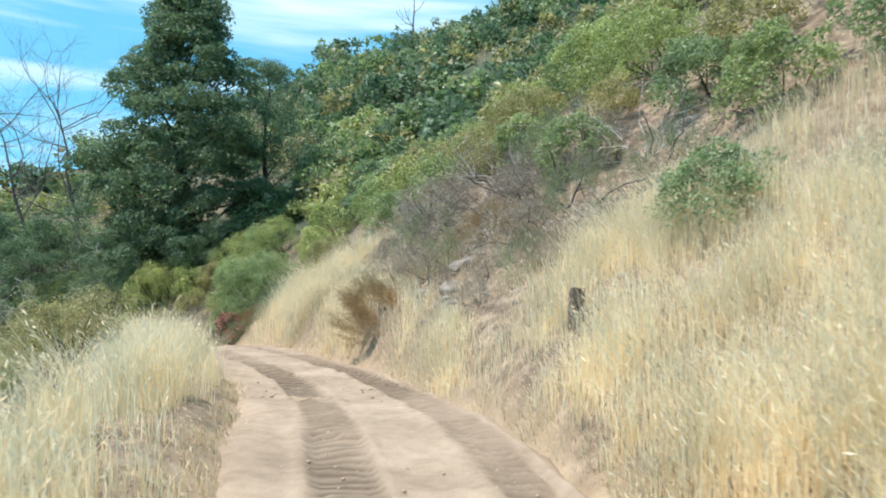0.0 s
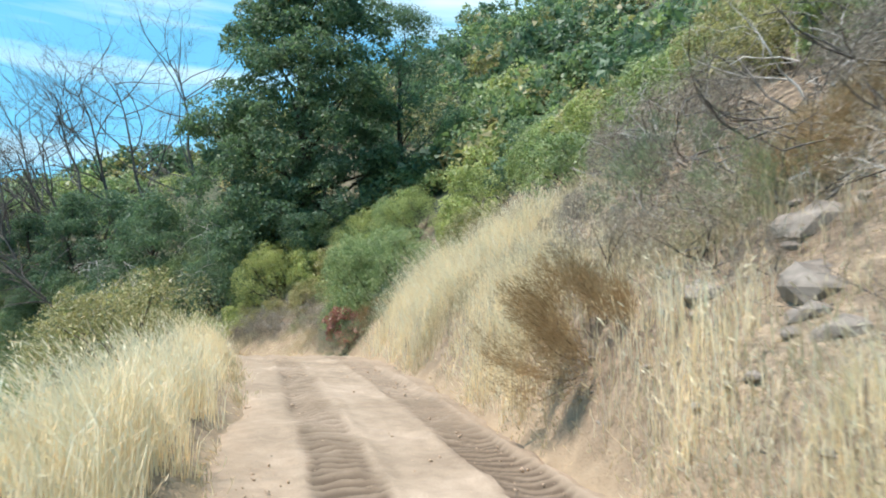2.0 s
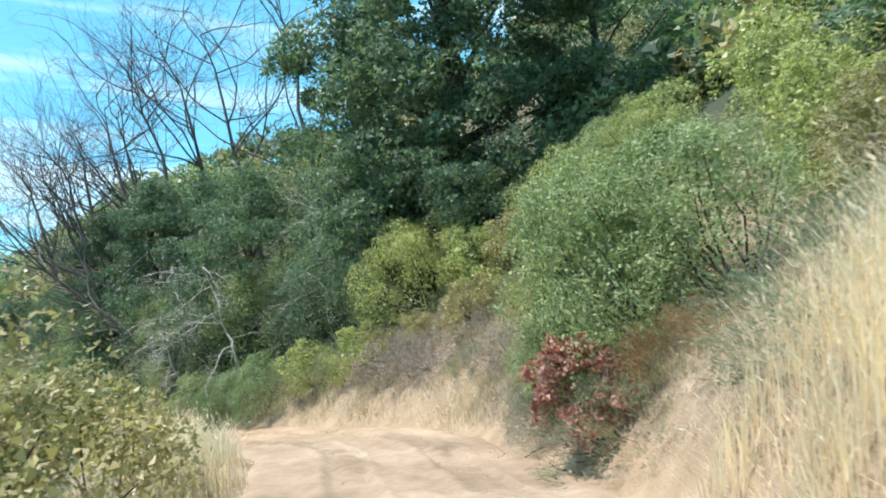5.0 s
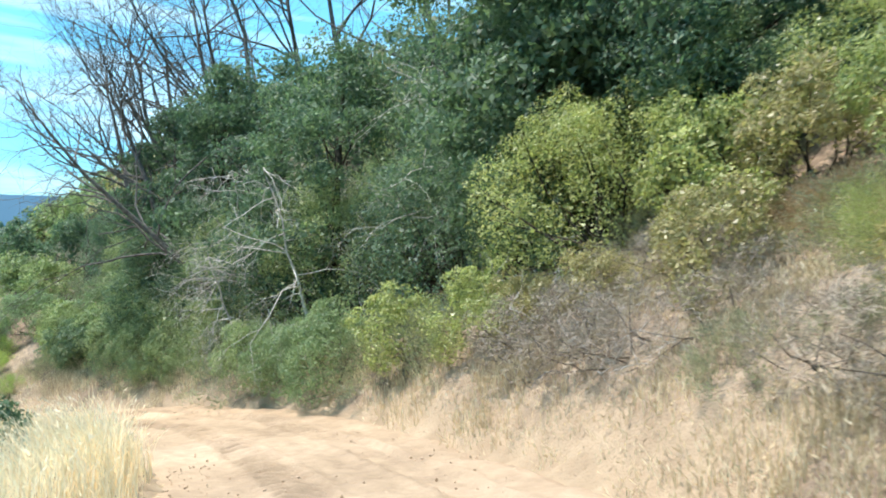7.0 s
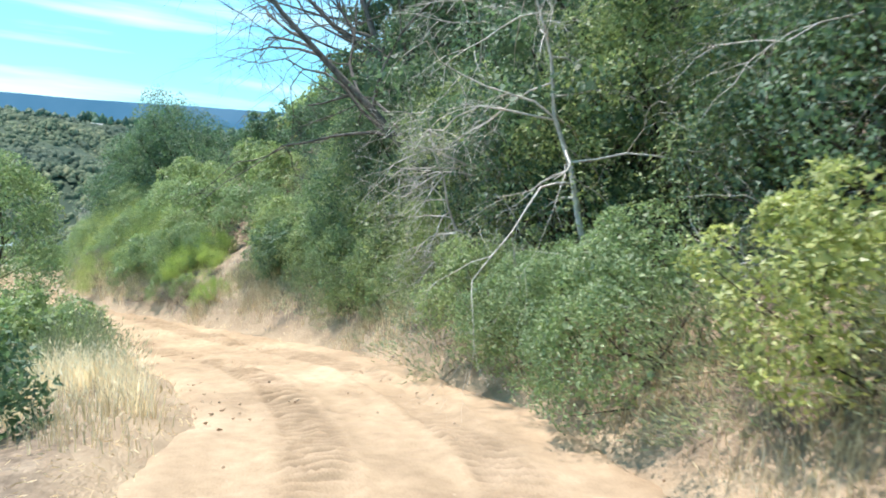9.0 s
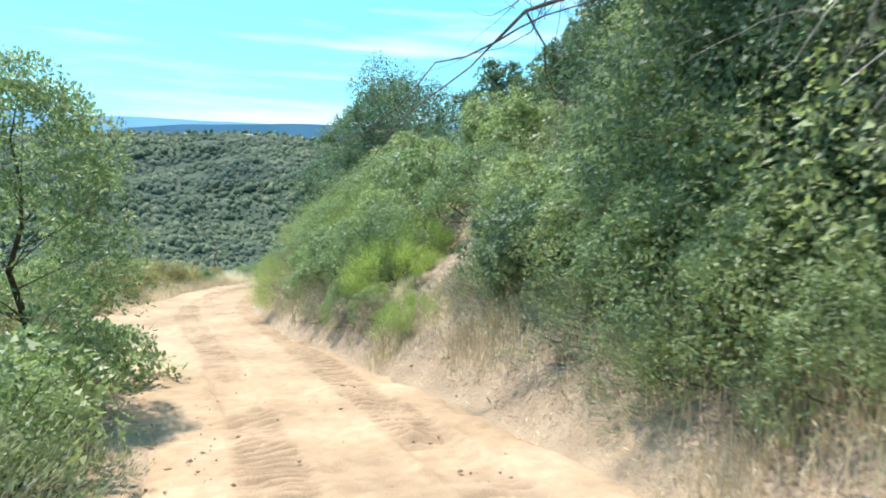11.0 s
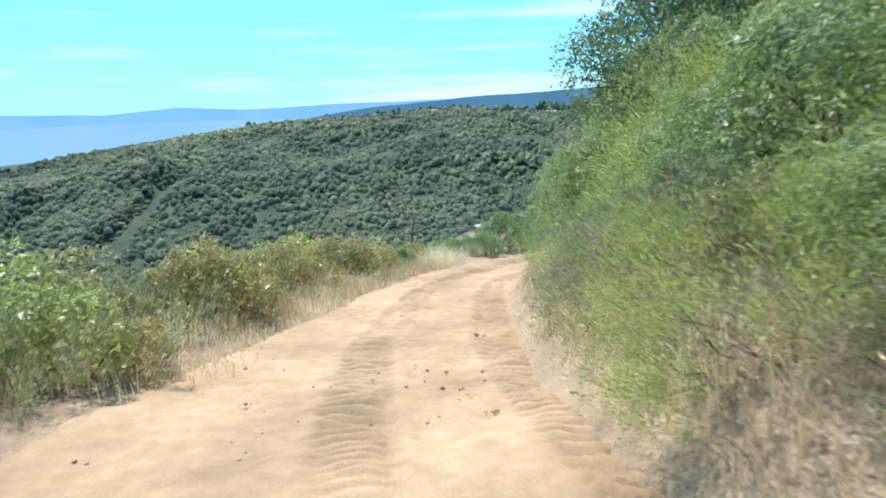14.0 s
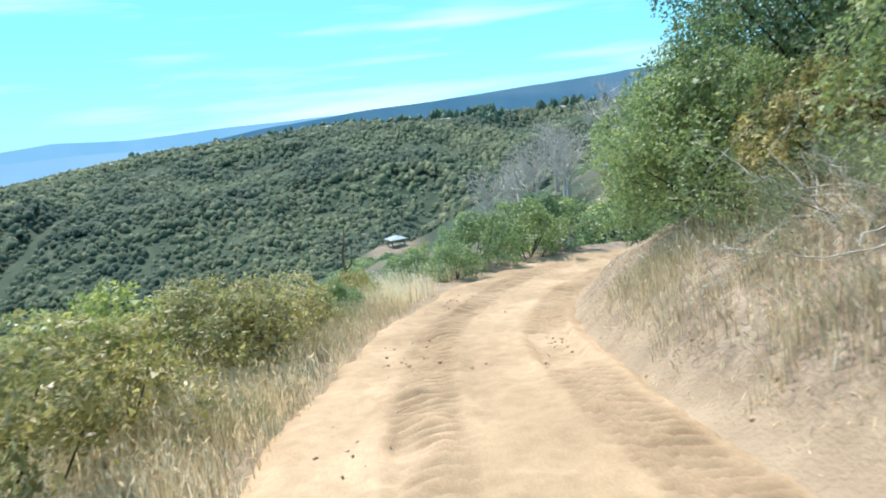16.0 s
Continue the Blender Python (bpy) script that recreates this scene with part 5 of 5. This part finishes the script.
for i in range(24):
    s_ = RNG.uniform(1, 80)
    edge_ = RNG.uniform(0, 1)
    d_ = half_right(s_) - 0.5 + RNG.normal(0, 0.35) if edge_ < 0.6 else (-half_left(s_) + 0.3 + RNG.normal(0, 0.25) if edge_ < 0.85 else RNG.uniform(-1.4, 1.8))
    sc = 0.03 + 0.05 * RNG.uniform(0, 1) ** 3
    x, y = float(np.interp(s_, ALONG, LINE[:, 0]) + d_ * np.interp(s_, ALONG, SIDE[:, 0])), float(np.interp(s_, ALONG, LINE[:, 1]) + d_ * np.interp(s_, ALONG, SIDE[:, 1]))
    z = max(float(ground_z(x, y)[0]), float(np.interp(s_, ALONG, LINE[:, 2])) - 0.01)
    copy_thing(CLODS[i % 2], Matrix.Translation((x, y, z + 0.1 * sc)) @ pose(0, 0, 0, 0, 0, RNG.uniform(0, 360)) @ Matrix.Scale(sc, 4))
for i in range(120):
    s_, d_ = (RNG.uniform(11, 18), RNG.uniform(1.9, 5.0)) if i < 70 else (RNG.uniform(54.5, 60), RNG.uniform(1.9, 4.5))
    sc = 0.05 + 0.14 * RNG.uniform(0, 1) ** 2.0
    copy_thing(STONES[i % 3], Matrix.Translation(at(s_, d_, 0.1 * sc)) @ pose(0, 0, 0, 0, 0, RNG.uniform(0, 360)) @ Matrix.Scale(sc, 4))
for s_, d_, ln, turn in ((51.0, 2.4, 0.9, 30), (50.2, 2.1, 0.7, 80), (52.4, 2.6, 0.8, 10), (57.0, 1.9, 0.6, 120), (56.4, 2.1, 0.5, 60), (55.0, 2.0, 0.5, 20), (75.4, -1.2, 0.5, 100), (24.6, 4.4, 1.5, 40)):
    rng_ = np.random.default_rng(int(s_ * 10))
    v, f = tubes(limb((0, 0, 0.03), (1, 0, 0.04), ln, 0.012, rng_, 1, 0.16, 0.0, 2), 4)
    stick = mesh_object("stick", v, [f], DEADBARK)
    tagged(stick, "dry fallen stick on the road's edge", "stick", "fallen sticks")
    stick.matrix_world = Matrix.Translation(at(s_, d_)) @ pose(0, 0, 0.03, 0, 0, turn)


# ---- fence post ----
def make_post():
    ob = root("fence_post", "weathered split wooden fence post in tall grass", "fence post")
    bm = bmesh.new()
    bmesh.ops.create_cube(bm, size=1)
    bmesh.ops.scale(bm, vec=(0.17, 0.15, 1.15), verts=bm.verts)
    bmesh.ops.subdivide_edges(bm, edges=bm.edges[:], cuts=5, use_grid_fill=True)
    for v in bm.verts:
        q = noise.noise_vector(v.co * 7) * 0.016
        v.co += Vector((q.x, q.y, q.z * 0.6))
        if abs(v.co.x) < 0.03 and v.co.z > 0.15:
            v.co.y *= 0.9
    part("timber", bm, POST, ob)
    for z in (0.38, 0.12):
        v, f = tubes([([(-0.03, -0.085, z), (-0.015, -0.10, z + 0.02), (0.01, -0.098, z + 0.01), (0.03, -0.085, z - 0.01)], [0.004] * 4)], 5)
        mesh_object("staple", v, [f], DEADBARK, ob)
    ob.matrix_world = Matrix.Translation(at(8.75, 2.95, 0.02)) @ pose(0, 0, 0, 2, 3, 12)


make_post()


# ---- far country: woods, houses, a shelter, blue ranges ----
def far_woods():
    """Rounded crowns that cover the slopes across the valley."""
    rng = np.random.default_rng(91)
    a = np.arange(4) * np.pi / 2
    base = np.concatenate([np.stack([np.cos(a), np.sin(a), a * 0 - 0.35], 1), np.stack([0.8 * np.cos(a + 0.7), 0.8 * np.sin(a + 0.7), a * 0 + 0.6], 1), [[0, 0, 1.0]]])
    i = np.arange(4)
    j = (i + 1) % 4
    tri = np.concatenate([np.stack([i, j, i + 4], 1), np.stack([j, j + 4, i + 4], 1), np.stack([i + 4, j + 4, i * 0 + 8], 1)])
    n = 58000
    dist = 75 + 1150 * rng.uniform(0, 1, n) ** 0.66
    ang = radians(90) + np.radians(rng.uniform(-42, 62, n))
    x, y = -46 - dist * np.sin(ang), 34 + dist * np.cos(ang)
    x = np.where(x < -1110, -1110 + rng.uniform(0, 60, n), x)
    open_ = fbm(x, y, 120, 4, 95)
    ok = (open_ > -0.5) & (np.hypot(x + 202, y - 37) > 10) & ~((x > -206) & (x < -100) & (y > 8) & (y < 62))
    x, y, dist = x[ok], y[ok], dist[ok]
    n = len(x)
    z = ground_z(x, y)
    r = (1.3 + 2.6 * rng.uniform(0, 1, n) ** 1.6) * (0.55 + 0.75 * smooth(dist, 80, 800))
    tall = rng.uniform(0.65, 1.2, n)
    v = base[None] * (1 + rng.normal(0, 0.16, (n, len(base), 1))) * np.stack([r, r, r * tall], 1)[:, None]
    v = v + np.stack([x, y, z + r * tall * 0.12], 1)[:, None]
    f = tri[None] + (np.arange(n) * len(base))[:, None, None]
    ob = mesh_object("far_woods", v.reshape(-1, 3), [f.reshape(-1, 3)], FAR_LEAF, flat=False)
    tagged(ob, "dense green chaparral and oak woods across the valley", "woodland", kind="stuff")


def far_leaf_material():
    m, n, l, b = material("far_woodland_leaf", 0.9)
    g = n.new("ShaderNodeNewGeometry")
    col = ramp_node(n, l, g.outputs["Random Per Island"], [(0.0, (0.068, 0.086, 0.060)), (0.5, (0.098, 0.122, 0.082)), (0.85, (0.13, 0.152, 0.10)), (1.0, (0.18, 0.185, 0.125))])
    col = mix_node(n, l, 1.0, col, ramp_node(n, l, noise_node(n, l, 0.009, 4.0), [(0.36, (0.62, 0.70, 0.76)), (0.64, (1.4, 1.32, 1.12))]), "MULTIPLY")
    f = noise_node(n, l, 0.9, 5.0)
    l.new(mix_node(n, l, 1.0, col, ramp_node(n, l, f, [(0.3, (0.65, 0.7, 0.7)), (0.7, (1.3, 1.25, 1.15))]), "MULTIPLY"), b.inputs["Base Color"])
    bump(n, l, b, f, 1.0, 1.2)
    return m


FAR_LEAF = far_leaf_material()
far_woods()


def conifers():
    """Dark tall trees along the far crest."""
    rng = np.random.default_rng(97)
    vs, fs, base = [], [], 0
    for cx, cy, n, spread in ((-1080, 60, 34, 36), (-1085, 150, 30, 18), (-1075, 210, 34, 14), (-1080, 290, 3, 6), (-1080, 340, 40, 18), (-1080, -60, 30, 50), (-1080, -200, 34, 70), (-1078, 0, 30, 40), (-1080, 560, 20, 60)):
        for _ in range(n if spread < 20 else n // 2):
            x, y = cx + rng.normal(0, 12), cy + rng.normal(0, spread)
            z, h, r = float(ground_z(x, y)[0]), rng.uniform(8, 17) * (1.0 if spread < 20 else 0.7), rng.uniform(3.2, 6.0)
            rows = 5
            ang = np.linspace(0, 2 * np.pi, 7, endpoint=False)
            ring = []
            for k in range(rows):
                u = k / (rows - 1)
                rad = r * (1 - 0.78 * u ** 3) * rng.uniform(0.7, 1.2, 7)
                ring.append(np.stack([x + rad * np.cos(ang), y + rad * np.sin(ang), np.full(7, z + h * (0.08 + 0.9 * u)) + rng.normal(0, 0.5, 7)], 1))
            vs.append(np.concatenate(ring))
            i = np.arange(rows - 1)[:, None] * 7 + np.arange(7)[None]
            j = np.arange(rows - 1)[:, None] * 7 + (np.arange(7)[None] + 1) % 7
            fs.append(np.stack([i, j, j + 7, i + 7], -1).reshape(-1, 4) + base)
            base += rows * 7
    ob = mesh_object("crest_conifers", np.concatenate(vs), [np.concatenate(fs)], LEAF_DARK)
    tagged(ob, "dark conifers standing along the far crest", "trees", kind="stuff")


conifers()


def plain_material(name, colour, rough=0.8):
    m, n, l, b = material(name, rough)
    l.new(ramp_node(n, l, noise_node(n, l, 1.5, 4.0), [(0.3, tuple(c * 0.82 for c in colour)), (0.7, colour)]), b.inputs["Base Color"])
    return m


WALL_PALE, ROOF_GREY, ROOF_BLUE, POST_WOOD = plain_material("pale_house_wall", (0.72, 0.68, 0.6)), plain_material("grey_roof", (0.4, 0.38, 0.36)), plain_material("pale_blue_grey_roof", (0.36, 0.42, 0.44)), plain_material("timber", (0.22, 0.16, 0.11))


def box(bm, cx, cy, cz, sx, sy, sz):
    r = bmesh.ops.create_cube(bm, size=1)
    bmesh.ops.scale(bm, vec=(sx, sy, sz), verts=r["verts"])
    bmesh.ops.translate(bm, vec=(cx, cy, cz), verts=r["verts"])


def make_house():
    ob = root("house", "small pale house with a low roof on the far crest", "house", "houses on the far crest")
    bm = bmesh.new()
    box(bm, 0, 0, 1.4, 8, 14, 3.4)
    part("wall", bm, WALL_PALE, ob)
    bm = bmesh.new()
    v = [bm.verts.new(c) for c in ((-4.6, -7.6, 3.0), (4.6, -7.6, 3.0), (0, -7.6, 5.0), (-4.6, 7.6, 3.0), (4.6, 7.6, 3.0), (0, 7.6, 5.0))]
    for f in ((0, 1, 2), (5, 4, 3), (0, 2, 5, 3), (2, 1, 4, 5), (1, 0, 3, 4)):
        bm.faces.new([v[i] for i in f])
    part("roof", bm, ROOF_GREY, ob)
    for y in (-4.5, -1.5, 1.5, 4.5):
        bm = bmesh.new()
        box(bm, 4.02, y, 1.6, 0.1, 1.4, 1.2)
        part("window", bm, ROOF_BLUE, ob)
    return ob


house = make_house()
house.matrix_world = Matrix.Translation(ground(-1064, 150, 0.6))
for x, y, sc in ((-1070, -150, 0.9), (-1066, -180, 1.0), (-1072, 225, 1.2), (-1066, 330, 1.1), (-1064, 480, 1.0), (-1070, -20, 0.8), (-1070, -330, 1.0)):
    copy_thing(house, Matrix.Translation(ground(x, y, 0.6 * sc)) @ pose(0, 0, 0, 0, 0, 9 * sc) @ Matrix.Scale(sc, 4))


def make_shelter():
    ob = root("shelter", "open timber shelter with a pale hipped roof on a bare knoll", "shelter")
    bm = bmesh.new()
    r = 2.6
    low = [bm.verts.new((sx * r, sy * r, 2.5)) for sx, sy in ((-1, -1), (1, -1), (1, 1), (-1, 1))]
    brim = [bm.verts.new((sx * r, sy * r, 2.36)) for sx, sy in ((-1, -1), (1, -1), (1, 1), (-1, 1))]
    top = bm.verts.new((0, 0, 3.5))
    for i in range(4):
        j = (i + 1) % 4
        bm.faces.new((low[i], low[j], top))
        bm.faces.new((brim[i], brim[j], low[j], low[i]))
    bm.faces.new(brim[::-1])
    part("roof", bm, ROOF_BLUE, ob)
    for sx, sy in ((-1, -1), (1, -1), (1, 1), (-1, 1)):
        bm = bmesh.new()
        box(bm, sx * 1.9, sy * 1.9, 1.05, 0.2, 0.2, 2.7)
        part("post", bm, POST_WOOD, ob)
    ob.matrix_world = Matrix.Translation(ground(-204, 38, 0.1)) @ pose(0, 0, 0, 0, 0, 20) @ Matrix.Scale(0.78, 4)


make_shelter()


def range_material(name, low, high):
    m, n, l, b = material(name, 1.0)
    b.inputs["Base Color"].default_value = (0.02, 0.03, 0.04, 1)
    # distance haze put in as blue emission over a near-black base
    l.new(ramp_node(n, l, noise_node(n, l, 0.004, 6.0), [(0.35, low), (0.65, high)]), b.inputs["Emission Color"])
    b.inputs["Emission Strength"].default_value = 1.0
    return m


def far_range(radius, rows, colours, seed):
    """A range at the horizon, its blue haze put into a glowing colour. rows: bearing to the left of +y, and the crest's
    height.
    """
    a = np.linspace(rows[0][0], rows[-1][0], 420)
    h = table(a, rows) + radius * 0.0022 * fbm(a, a * 0, 6.0, 5, seed)
    x, y = -46 - radius * np.sin(np.radians(a)), 34 + radius * np.cos(np.radians(a))
    back = 1.06
    v = np.concatenate([np.stack([x, y, np.full_like(x, -400)], 1), np.stack([x, y, h], 1), np.stack([(x + 46) * back - 46, (y - 34) * back + 34, h - 120], 1)])
    ob = mesh_object("backdrop", v, [grid_faces(3, len(a))], range_material("blue_haze_glow_%d" % radius, *colours))
    tagged(ob, "mountain range at the horizon, blue haze put in as glow", "mountains", kind="structure")


# the nearest strip stands in for the hazy plain, over the dark ground
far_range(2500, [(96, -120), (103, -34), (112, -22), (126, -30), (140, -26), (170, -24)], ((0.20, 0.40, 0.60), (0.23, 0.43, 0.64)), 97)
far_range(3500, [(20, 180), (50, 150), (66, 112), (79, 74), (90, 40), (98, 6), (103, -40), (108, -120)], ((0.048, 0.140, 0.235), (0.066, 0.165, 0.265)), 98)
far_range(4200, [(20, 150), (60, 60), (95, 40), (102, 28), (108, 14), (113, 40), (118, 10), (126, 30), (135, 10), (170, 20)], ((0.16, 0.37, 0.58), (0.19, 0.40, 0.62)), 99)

for protos in PROTO.values():
    for o in protos:
        remove(o)
for o in BRUSH + STONES + CLODS:
    remove(o)
